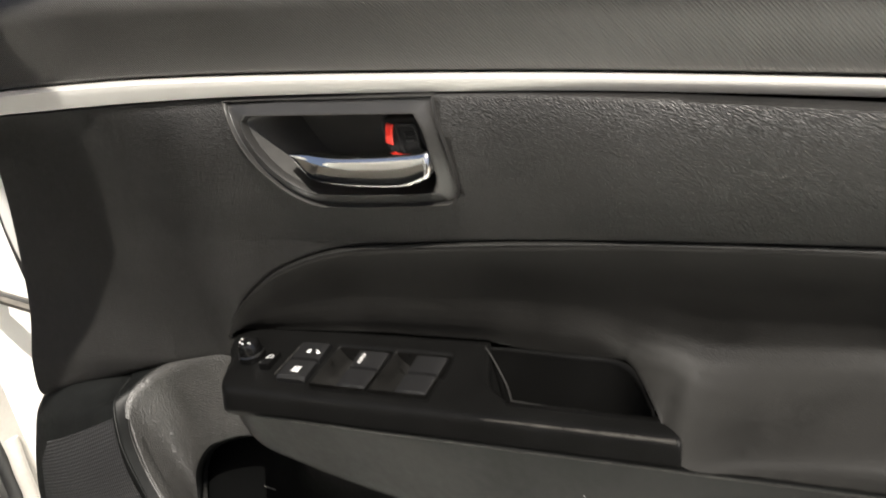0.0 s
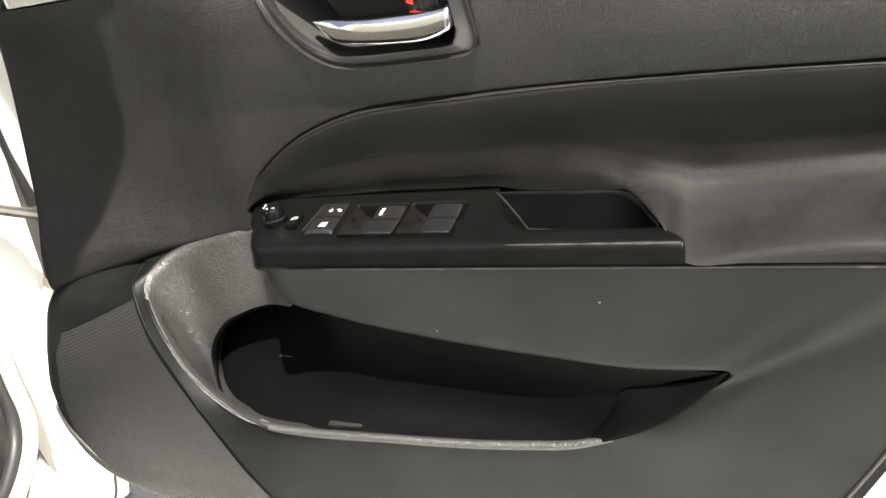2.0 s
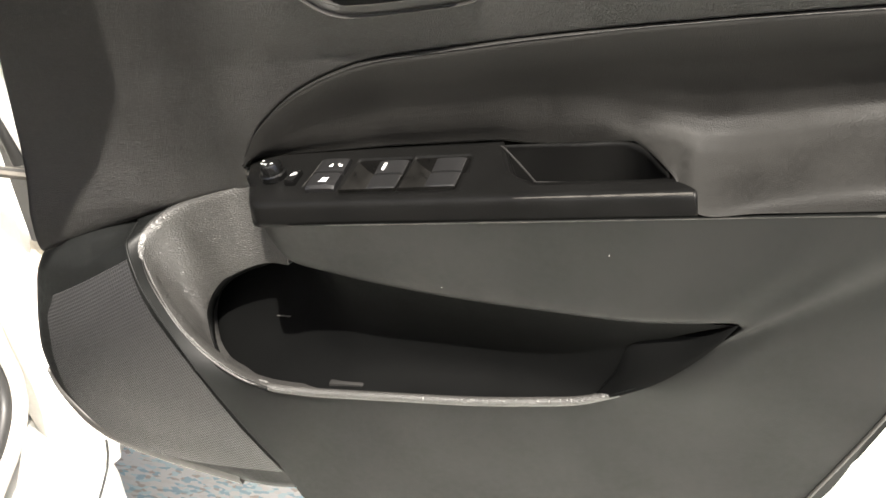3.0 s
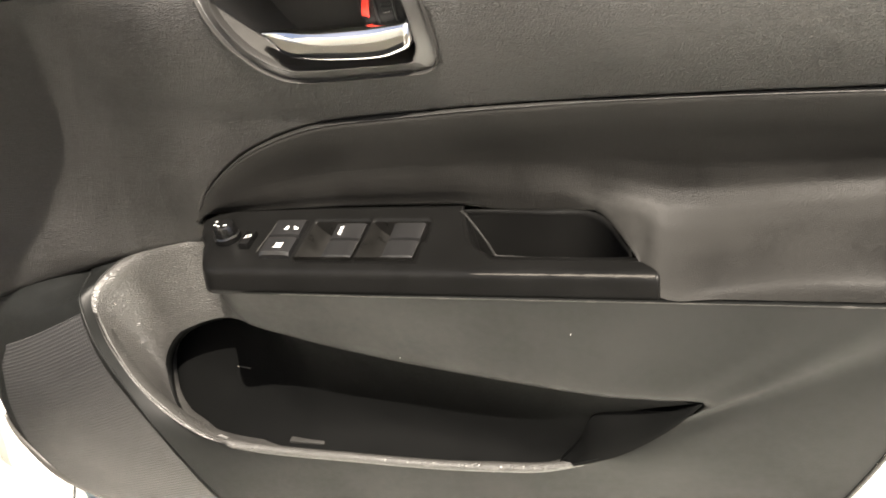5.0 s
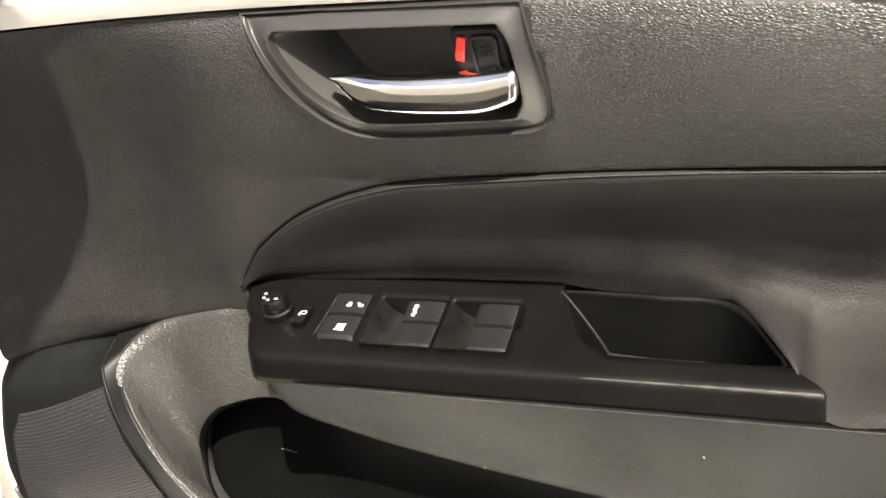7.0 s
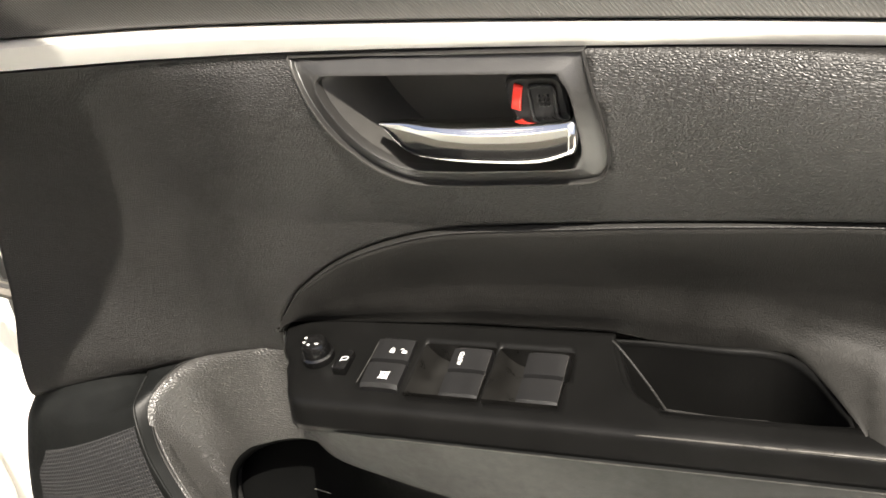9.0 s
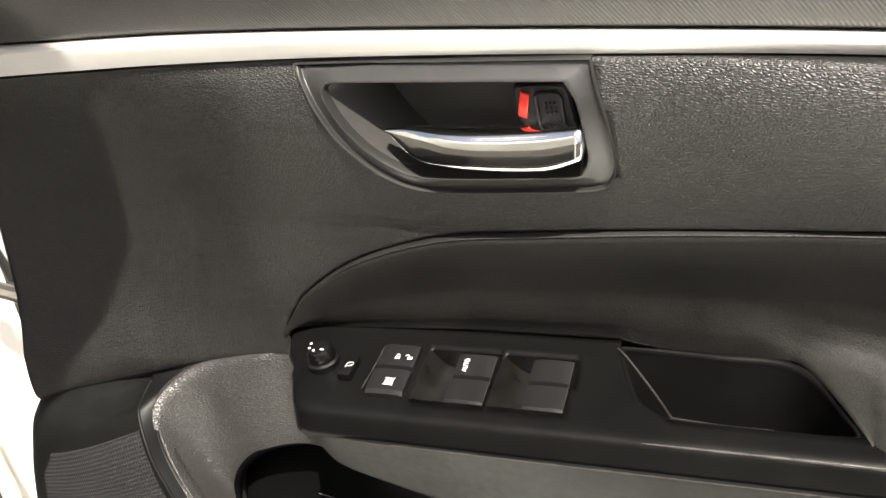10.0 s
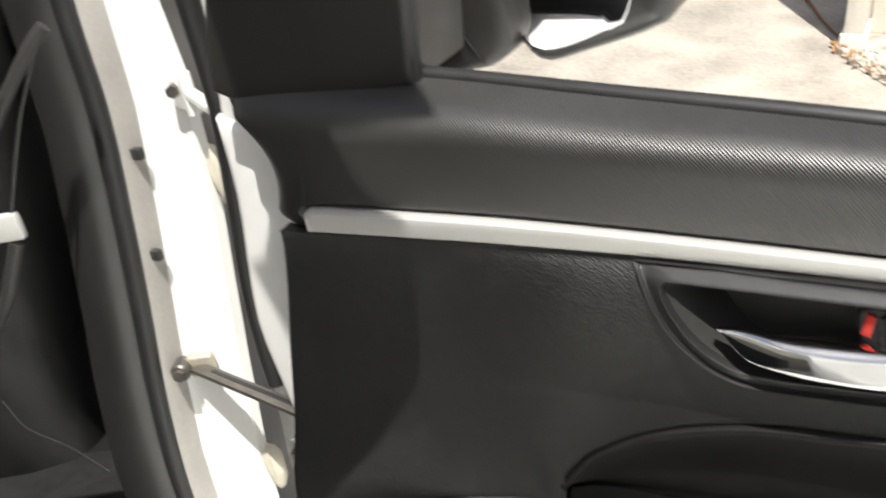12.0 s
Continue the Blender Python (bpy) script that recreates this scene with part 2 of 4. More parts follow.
# ---- the ground ----
def ground_material():
    m = material("pale dusty concrete", (0.36, 0.325, 0.275), 0.9, vary=0.42, grain=0.004, scale=40, stain=4.5)
    return m


def mottled_material():
    """Mottled floor: pale chips with teal and brown ones."""
    m = material("mottled terrazzo", (0.5, 0.5, 0.47), 0.6, vary=0.1, stain=5)
    n, l = m.node_tree.nodes, m.node_tree.links
    co = n.new("ShaderNodeTexCoord")
    v = n.new("ShaderNodeTexVoronoi")
    v.inputs["Scale"].default_value = 170
    mp = n.new("ShaderNodeMapping")
    mp.inputs["Scale"].default_value = (0.6, 1.5, 1)
    l.new(co.outputs["Object"], mp.inputs["Vector"])
    l.new(mp.outputs[0], v.inputs["Vector"])
    sep = n.new("ShaderNodeSeparateColor")
    l.new(v.outputs["Color"], sep.inputs[0])
    ramp = n.new("ShaderNodeValToRGB")
    ramp.color_ramp.interpolation = "CONSTANT"
    stops = ((0.0, (0.84, 0.82, 0.76)), (0.45, (0.68, 0.78, 0.76)), (0.62, (0.80, 0.77, 0.70)), (0.76, (0.46, 0.60, 0.62)), (0.91, (0.60, 0.53, 0.45)))
    ramp.color_ramp.elements[0].color = (*stops[0][1], 1)
    ramp.color_ramp.elements[1].position, ramp.color_ramp.elements[1].color = stops[1][0], (*stops[1][1], 1)
    for at, c in stops[2:]:
        ramp.color_ramp.elements.new(at).color = (*c, 1)
    l.new(sep.outputs[0], ramp.inputs[0])
    l.new(ramp.outputs[0], n["Principled BSDF"].inputs["Base Color"])
    return m


bm = bmesh.new()
bmesh.ops.create_grid(bm, x_segments=60, y_segments=60, size=400)
ground = part("ground", bm, ground_material(), None)
tagged(ground, "pale sunlit concrete ground with dusty stains", "ground", kind="structure")
bm = bmesh.new()
bmesh.ops.create_grid(bm, x_segments=8, y_segments=8, size=1.0)
for v in bm.verts:
    v.co = Vector((v.co.x * 5.0 - 0.4, v.co.y * 3.2 - 2.1, 0.004))
pavement = part("pavement", bm, mottled_material(), None)
tagged(pavement, "mottled teal and cream terrazzo floor under the car door", "floor", kind="structure")

# ---- the door ----
car = thing("car", "white car with open front door and black inner trim", "car")
door = car

STRIP_TOP = [(-0.128, 0.8302), (-0.06, 0.8308), (0.003, 0.8300), (0.086, 0.8264), (0.193, 0.8199), (0.284, 0.8129), (0.42, 0.7999), (0.56, 0.7840)]
STRIP_LOW = [(-0.131, 0.8145), (-0.06, 0.8155), (-0.005, 0.816), (0.081, 0.8150), (0.19, 0.8105), (0.282, 0.805), (0.42, 0.792), (0.56, 0.775)]
BEAD = [(0.000, 0.659), (0.004, 0.667), (0.011, 0.676), (0.021, 0.687), (0.049, 0.706), (0.081, 0.7187), (0.112, 0.7255), (0.149, 0.7278), (0.212, 0.7306), (0.271, 0.7315), (0.324, 0.731), (0.373, 0.730), (0.42, 0.7285), (0.56, 0.7205)]
SEAM = [(-0.195, -0.014, 0.602), (-0.15, -0.009, 0.6130), (-0.105, -0.003, 0.6225), (-0.06, 0.004, 0.6310), (-0.02, 0.006, 0.6380), (-0.002, 0.004, 0.6415)]
BEZEL_OUT = [(0.0565, 0.8150), (0.0605, 0.808), (0.0662, 0.796), (0.0733, 0.783), (0.0815, 0.7725), (0.0910, 0.7630), (0.1045, 0.7562), (0.125, 0.7545), (0.15, 0.7548), (0.182, 0.7560), (0.1900, 0.7602), (0.1928, 0.769), (0.1918, 0.785), (0.1888, 0.799), (0.1860, 0.8115)]
BEZEL_IN = [(0.0735, 0.8070), (0.0708, 0.8035), (0.0735, 0.796), (0.0795, 0.786), (0.0865, 0.777), (0.0945, 0.770), (0.105, 0.7645), (0.125, 0.763), (0.15, 0.763), (0.174, 0.7635), (0.1785, 0.7665), (0.1812, 0.773), (0.1808, 0.785), (0.1790, 0.796), (0.1745, 0.8035)]


def flat(points, y):
    return [(x, y, z) for x, z in points]


def bow(x, z):
    """How far the panel bellies inwards between the strip and the bead."""
    v = min(1.0, max(0.0, (0.8135 - z) / 0.084))
    return -lerp(0.0105, 0.0165, smooth01(0.20, 0.30, x)) * math.sin(math.pi * v ** 0.68) * smooth01(-0.06, 0.05, x)


def trim_panel():
    """The main panel between the silver strip and the bead or seam below, with a hole for the handle's bezel."""
    low = curve(SEAM, 60) + curve([(x, 0.004 * smooth01(0.06, 0.0, x), z) for x, z in BEAD], 150)[1:]
    edge = curve(flat(STRIP_LOW, 0.002), 200)
    mark = next(i for i, p in enumerate(low) if p.x > 0.1)
    top = []
    for i, p in enumerate(low):
        x = float(np.interp(i, (0, 60, mark), (-0.152, -0.02, 0.1))) if i < mark else p.x
        z = 0.8145 if x < -0.131 else float(np.interp(x, [q.x for q in edge], [q.z for q in edge]))
        top.append(Vector((x, 0.002, z)))
    hole = [(lerp(0.125, x, 0.975), lerp(0.78, z, 0.965)) for x, z in BEZEL_OUT]
    rows = []
    for k in range(61):
        v = k / 60
        row = []
        for i, (t, b) in enumerate(zip(top, low)):
            p = t.lerp(b, v)
            p.x -= 0.014 * math.sin(math.pi * v) * max(0.0, 1 - i / 60) ** 1.5
            front = smooth01(0.03, -0.10, p.x)
            out = front * 0.013 * math.sin(math.pi * min(1.0, max(0.0, (0.8145 - p.z) / 0.18)) ** 0.8)
            sy, sz = (float(np.interp(p.x, [q[0] for q in SEAM], [q[c] for q in SEAM])) for c in (1, 2))
            flare = smooth01(0.04, -0.04, p.x) * smooth01(0.10, 0.0, p.z - sz) ** 2 * (sy - 0.002)
            p.y = 0.002 + out + flare + bow(p.x, p.z)
            if k == 60:
                p.y += 0.0018
            elif k == 59:
                p.y += 0.0004
            row.append(p)
        rows.append(row)
    first = [p + Vector((0, 0.010, 0)) for p in rows[0]]
    return loft([first] + rows, keep=lambda c: not inside(hole, c.x, c.z))


part("trim_panel", trim_panel(), GRAIN, door, "black leather-grain plastic door panel", 60, 0.0025)


def ribbon(top, low, y, bulge, n=120, steps=8):
    a, b = curve(flat(top, y), n), curve(flat(low, y), n)
    rows = []
    for k in range(steps + 1):
        v = k / steps
        rows.append([p.lerp(q, v) + Vector((0, -bulge * (1 - 0.6 * v) * math.sqrt(max(0.0, 1 - (2 * v - 1) ** 4)) + (0.006 if k in (0, steps) else 0), 0)) for p, q in zip(a, b)])
    bm = loft(rows)
    cap(bm, [r[0] for r in rows], True)
    return bm


part("trim_strip", ribbon(STRIP_TOP, STRIP_LOW, 0.002, 0.004), SILVER, door, "silver-painted trim strip", 45, 0.002)

# upper trim from the strip over the sill to the glass line
SILL_IN = [(-0.1769, 0.0167, 0.8782), (-0.1188, 0.0094, 0.8804), (-0.0302, -0.0009, 0.8825), (0.0449, -0.0046, 0.8764), (0.124, -0.0066, 0.8694), (0.2079, -0.0078, 0.8598), (0.3158, -0.0088, 0.8485), (0.4359, -0.0088, 0.8355), (0.5756, -0.0105, 0.8204)]
SILL_OUT = [(-0.1770, 0.0320, 0.8970), (-0.1200, 0.0320, 0.8955), (-0.0570, 0.0310, 0.8940), (0.0390, 0.0260, 0.8850), (0.1260, 0.0200, 0.8775), (0.2150, 0.0160, 0.8680), (0.3250, 0.0120, 0.8570), (0.4450, 0.0100, 0.8450), (0.5850, 0.0080, 0.8290)]


def upper_trim():
    n = 140
    low = curve([(-0.1640, 0.018, 0.8165), (-0.155, 0.012, 0.8160), (-0.138, 0.006, 0.8158)] + flat(STRIP_TOP, 0.004), n)
    mid, out = curve(SILL_IN, n), curve(SILL_OUT, n)
    rows = [[p + Vector((0, 0.012, -0.002)) for p in low], [p + Vector((0, 0.002, 0)) for p in low]]
    for k in range(1, 34):
        v = k / 33
        row = []
        for i, (p, q, r) in enumerate(zip(low, mid, out)):
            # the face up from the strip, a rounded ridge, then the top of the sill
            a, b = p.lerp(q, 0.72), q.lerp(r, 0.50)
            if v < 0.4:
                c = p.lerp(a, v / 0.4)
            elif v < 0.8:
                u = (v - 0.4) / 0.4
                c = a.lerp(q, u).lerp(q.lerp(b, u), u)
            else:
                c = b.lerp(r, (v - 0.8) / 0.2)
            c = c + Vector((0.013 * math.sin(math.pi * min(1.0, v / 0.6)) * max(0.0, 1 - i / 24), 0, 0.0012 * math.sin(math.pi * max(0.0, v - 0.5) * 2)))
            row.append(c)
        rows.append(row)
    rows.append([p + Vector((0, 0.001, -0.012)) for p in out])
    return loft(rows, flip=True)


part("upper_trim", upper_trim(), RIBBED, door, "black ribbed soft plastic top trim", 60, 0.002)
part("sill_seal", tube([p + Vector((0, 0.006, -0.001)) for p in curve(SILL_OUT[1:], 90)], 0.0045), RUBBER, door, "black rubber window seal")

# ---- the inner handle ----
def bezel():
    o, i = matched(flat(BEZEL_OUT, 0), 14, True, (0, 14)), matched(flat(BEZEL_IN, 0), 14, True, (0, 14))
    put = lambda ring, y: [Vector((p.x, y + 0.0007 + bow(p.x, p.z), p.z)) for p in ring]
    mix = lambda v, y: put([a.lerp(b, v) for a, b in zip(o, i)], y)
    back = [Vector((lerp(0.150, p.x, 0.80), 0.022, lerp(0.782, p.z, 0.96))) for p in i]
    rows = [put(o, 0.010), put(o, -0.0004), mix(0.012, -0.0010), mix(0.03, -0.0014), mix(0.05, -0.0013), mix(0.075, -0.0006), mix(0.10, 0.0010), mix(0.14, 0.0012), mix(0.45, 0.0004), mix(0.76, -0.0004), mix(0.86, -0.0009), mix(0.92, -0.0008), mix(0.97, 0.0004), put(i, 0.0050)]
    bm = loft(rows, True, flip=True)
    loft([put(i, 0.0045), back], True, bm, mat=1, flip=True)
    cap(bm, back)
    for face in bm.faces:
        if len(face.verts) > 40:
            face.material_index = 1
    return bm


bez = part("handle_bezel", bezel(), (BEZEL, RECESS), door, "dark grey plastic handle surround with a deep recess", 40)

# highlight on the surround's outer edge, drawn as a thin paler bar
part("bezel_highlight", tube(curve([(x, bow(x, z) - 0.0006, z) for x, z in BEZEL_OUT[:11]], 90), 0.00045, 6), PALE, bez, "painted highlight along the edge of the surround")


def lever():
    """A curved chrome blade, pointed at its front and thick at its rear end."""
    top = curve(flat([(0.0945, 0.7848), (0.108, 0.7850), (0.120, 0.7846), (0.132, 0.7842), (0.156, 0.7842), (0.172, 0.7852), (0.1802, 0.7862)], 0), 40)
    low = curve(flat([(0.0947, 0.7844), (0.099, 0.7795), (0.1065, 0.7738), (0.117, 0.7715), (0.141, 0.7692), (0.165, 0.7690), (0.1795, 0.7730)], 0), 40)
    rows = []
    for k, (a, b) in enumerate(zip(top, low)):
        u = k / 40
        h, d = (a - b) / 2, lerp(0.002, 0.0062, smooth01(0, 0.5, u))
        c = (a + b) / 2
        y = lerp(-0.004, -0.0078, smooth01(0, 0.35, u))
        ring = []
        for j in range(16):
            ang = j * math.tau / 16
            s, q = math.sin(ang), math.cos(ang)
            ring.append(Vector((c.x + h.x * s, y + 0.45 * h.z * s - d * math.copysign(abs(q) ** 0.55, q), c.z + h.z * math.copysign(abs(s) ** 0.6, s))))
        rows.append(ring)
    last = rows[-1]
    mid = sum(last, Vector()) / 16
    rows += [[p.lerp(mid, 0.12) + Vector((0.0012, 0, 0)) for p in last], [p.lerp(mid, 0.5) + Vector((0.0018, 0, 0)) for p in last]]
    bm = loft(rows, True)
    cap(bm, rows[0], True)
    cap(bm, rows[-1])
    bmesh.ops.recalc_face_normals(bm, faces=bm.faces[:])
    return bm


part("pull_lever", lever(), CHROME, bez, "polished chrome pull lever", 60)


def lock_tab():
    out = curve([(0.1525, 0, 0.8000), (0.163, 0, 0.8010), (0.1745, 0, 0.7998), (0.1765, 0, 0.7910), (0.1762, 0, 0.7818), (0.163, 0, 0.7790), (0.1545, 0, 0.7805), (0.1512, 0, 0.7900)], 40, True)
    mid = sum(out, Vector()) / len(out)
    rows = [[p.lerp(mid, s) + Vector((0, y, 0)) for p in out] for s, y in ((0, 0.030), (0, 0.0055), (0.05, 0.0035), (0.14, 0.0028))]
    bm = loft(rows, True, flip=True)
    cap(bm, rows[-1])
    bmesh.ops.recalc_face_normals(bm, faces=bm.faces[:])
    # the thumb pad: a raised square frame with nine dots
    ring = curve([(0.1618, 0.0018, 0.7962), (0.1666, 0.0018, 0.7966), (0.1714, 0.0018, 0.7956), (0.1718, 0.0018, 0.7895), (0.1714, 0.0018, 0.7838), (0.1666, 0.0018, 0.7828), (0.1620, 0.0018, 0.7838), (0.1616, 0.0018, 0.7900)], 48, True)
    tube(ring + ring[:1], 0.0008, 6, bm)
    for a in range(3):
        for b in range(3):
            box(0.1648 + a * 0.0018, 0.1656 + a * 0.0018, 0.0012, 0.004, 0.7877 + b * 0.0021, 0.7885 + b * 0.0021, 0.0002, bm, 1)
    return bm


tab = part("lock_tab", lock_tab(), SWITCH, bez, "black lock tab with a dotted thumb pad", 40)
bm = bmesh.new()
rows = [[Vector((x + 0.0026 * (z - 0.787) / 0.0105, y, z + 0.0008 * (0.155 - x) / 0.002)) for x in np.linspace(0.1532, 0.1567, 6)] for z, y in ((0.7976, 0.0024), (0.7970, 0.0012), (0.7920, 0.0008), (0.7872, 0.0012), (0.7866, 0.0024))]
mark = part("lock_marker", loft(rows), RED, bez, "red unlocked marker", 60, 0.001)
for ob in (tab, mark):
    ob.location.y = -0.003

# ---- armrest: padded insert, switch plate, grab pocket ----
INSERT_LOW = [(0.001, 0.000, 0.6585), (0.006, 0.002, 0.6635), (0.014, 0.003, 0.6645), (0.024, 0.003, 0.6655), (0.052, 0.004, 0.6660), (0.083, 0.005, 0.6665), (0.112, 0.006, 0.667), (0.149, 0.006, 0.667), (0.178, 0.006, 0.667),
              (0.205, 0.003, 0.6655), (0.249, 0.002, 0.6650), (0.264, -0.004, 0.6645), (0.2855, -0.038, 0.6635), (0.2995, -0.0565, 0.6505), (0.33, -0.0568, 0.6503), (0.38, -0.0570, 0.6503), (0.402, -0.0568, 0.651), (0.412, -0.0545, 0.660), (0.420, -0.040, 0.6655), (0.426, -0.022, 0.669)]
INSERT_TOP = [(0.000, 0.6590), (0.004, 0.667), (0.011, 0.676), (0.021, 0.687), (0.049, 0.706), (0.081, 0.7187), (0.112, 0.7255), (0.149, 0.7278), (0.178, 0.7292), (0.205, 0.7304), (0.249, 0.7313), (0.264, 0.7315), (0.282, 0.7315), (0.300, 0.7313), (0.335, 0.7309), (0.385, 0.7297), (0.42, 0.7285), (0.434, 0.7281), (0.441, 0.7278), (0.446, 0.7275)]
PROFILE_V = (0, 0.03, 0.10, 0.30, 0.48, 0.60, 0.68, 0.76, 0.84, 0.90, 0.95, 1.0)
PROFILE_Y = (0.0, 0.0, 0.0, -0.01, -0.01, 0.03, 0.12, 0.30, 0.55, 0.80, 0.95, 1.0)
PROFILE_Z = (0, 0.015, 0.08, 0.32, 0.55, 0.68, 0.745, 0.79, 0.82, 0.845, 0.875, 1.0)
PROFILE_FLUSH = (0, 0.015, 0.08, 0.32, 0.57, 0.74, 0.84, 0.91, 0.95, 0.97, 0.985, 1.0)


def insert_skin():
    top, low = matched(flat(INSERT_TOP, -0.001), 8), matched(INSERT_LOW, 8)
    wide = np.exp(-np.linspace(-2, 2, 51) ** 2)
    wide /= wide.sum()
    soft = [np.convolve(np.pad([p[c] for p in low], 25, mode="edge"), wide, "valid").tolist() for c in (1, 2)]
    rows = []
    for k in range(49):
        v = k / 48
        fy, shelf = float(np.interp(v, PROFILE_V, PROFILE_Y)), float(np.interp(v, PROFILE_V, PROFILE_Z))
        near = smooth01(0.62, 0.98, v)
        row = []
        for i, (a, b) in enumerate(zip(top, low)):
            arm = smooth01(0.20, 0.285, a.x)             # from a plain pad in front to the armrest behind
            flush = smooth01(0.235, 0.262, b.x) * (1 - 0.85 * smooth01(0.286, 0.385, b.x))      # level with the grab pocket's rear rim
            fz = lerp(v, lerp(shelf, float(np.interp(v, PROFILE_V, PROFILE_FLUSH)), flush), arm)
            hollow = smooth01(0.0, 0.60, v) * (1 - smooth01(0.55, 1.0, v))
            y1, z1 = lerp(max(soft[0][i], b.y), b.y, near), lerp(soft[1][i], b.z, near)
            row.append(Vector((lerp(a.x, b.x, fz), lerp(a.y, y1, fy) + 0.0016 * (1 - smooth01(0.0, 0.045, v)) + hollow * lerp(0.0050, 0.0110, smooth01(0.10, 0.42, a.x)) * smooth01(0.0, 0.09, a.x), lerp(a.z, z1, fz))))
        rows.append(row)
    rows.insert(0, [p + Vector((0, 0.007, 0.001)) for p in rows[0]])
    rows.append([p + Vector((0, 0.004, -0.002)) for p in rows[-1]])
    return loft(rows)


part("armrest_pad", insert_skin(), FABRIC, door, "black padded armrest and door insert", 60, 0.002)
part("pad_bead", tube(curve([(x, -0.0002, z - 0.0004) for x, z in INSERT_TOP[1:]], 160), 0.0004, 8, taper=lambda u: 0.5 + 0.5 * smooth01(0.0, 0.12, u)), GRAIN, door, "rounded bead along the top of the pad", 60)
# closing trim behind the armrest, at the door's rear end
def rear_trim():
    top = curve([(0.4470, 0.003, 0.729), (0.50, 0.003, 0.726), (0.56, 0.003, 0.722)], 12)
    low = curve([(0.4040, -0.0545, 0.6495), (0.47, -0.052, 0.640), (0.56, -0.045, 0.628)], 12)
    rows = []
    for k in range(17):
        v = k / 16
        fy, fz = float(np.interp(v, PROFILE_V, PROFILE_Y)), float(np.interp(v, PROFILE_V, PROFILE_Z))
        rows.append([Vector((lerp(a.x, b.x, fz), lerp(a.y, b.y, fy) + 0.003, lerp(a.z, b.z, fz))) for a, b in zip(top, low)])
    return loft(rows)


part("rear_trim", rear_trim(), LOWER, door, "charcoal plastic trim behind the armrest", 60, 0.002)


def slant(x, y):
    """The grab pocket's ends run askew."""
    return x + float(np.interp(y, (-0.040, -0.0378, -0.0325, -0.0269, -0.0154, -0.002, 0.006), (0.0275, 0.027, 0.0180, 0.0112, 0.006, 0.001, 0.0))) * smooth01(0.160, 0.182, x)


HOLES = ((0.0905, 0.1275, -0.0425, -0.0075), (0.1290, 0.1650, -0.0425, -0.0075))


def switch_plate():
    xs = sorted(set(list(np.linspace(0.0060, 0.0905, 44)) + list(np.linspace(0.0905, 0.1275, 20)) + [0.1290] + list(np.linspace(0.1290, 0.1650, 19)) + list(np.linspace(0.1650, 0.182, 10)) + list(np.linspace(0.182, 0.262, 41)) + [0.270, 0.2755]))
    ys = [0.006, 0.004, 0.002, 0.0, -0.003, -0.0075] + list(np.linspace(-0.012, -0.036, 13)) + [-0.039, -0.0425, -0.046, -0.0490, -0.0510, -0.0524, -0.0534, -0.0542, -0.0552, -0.0563, -0.0573]
    zs = [0.6660, 0.6658, 0.6655, 0.6652, 0.6649, 0.6645] + list(np.linspace(0.6640, 0.6622, 13)) + [0.6620, 0.6617, 0.6615, 0.6612, 0.6606, 0.6597, 0.6584, 0.6566, 0.6540, 0.6510, 0.6475]
    rows = []
    for y, z in zip(ys, zs):
        row = []
        for x in xs:
            near = smooth01(0.046, 0.0, x)                       # the rounded front end
            yy = y if y > -0.012 else lerp(y, -0.012 + (y + 0.012) * 0.25, near ** 1.8)
            zz = z - 0.006 * near ** 3
            xx = slant(x, y) + near * (0.0095 * smooth01(0.002, -0.045, y) - 0.003 * smooth01(-0.012, 0.004, y))
            if x <= 0.0061:
                zz -= 0.003
            if x > 0.2621:
                if y > -0.037:
                    xx = slant(0.262, y) + 0.0002
                else:
                    xx = min(xx, lerp(0.2855, 0.2992, smooth01(-0.036, -0.052, y)))
                    zz -= 0.0004
            row.append(Vector((xx, yy, zz)))
        rows.append(row)

    def keep(c):
        if any(a < c.x < b and d > c.y > e for a, b, e, d in HOLES):
            return False
        if c.y > -0.039 and c.x > slant(0.182, c.y):
            return False
        return True
    return loft(rows, keep=keep)


plate = part("switch_panel", switch_plate(), SATIN, door, "satin black window switch panel", 40, 0.002)


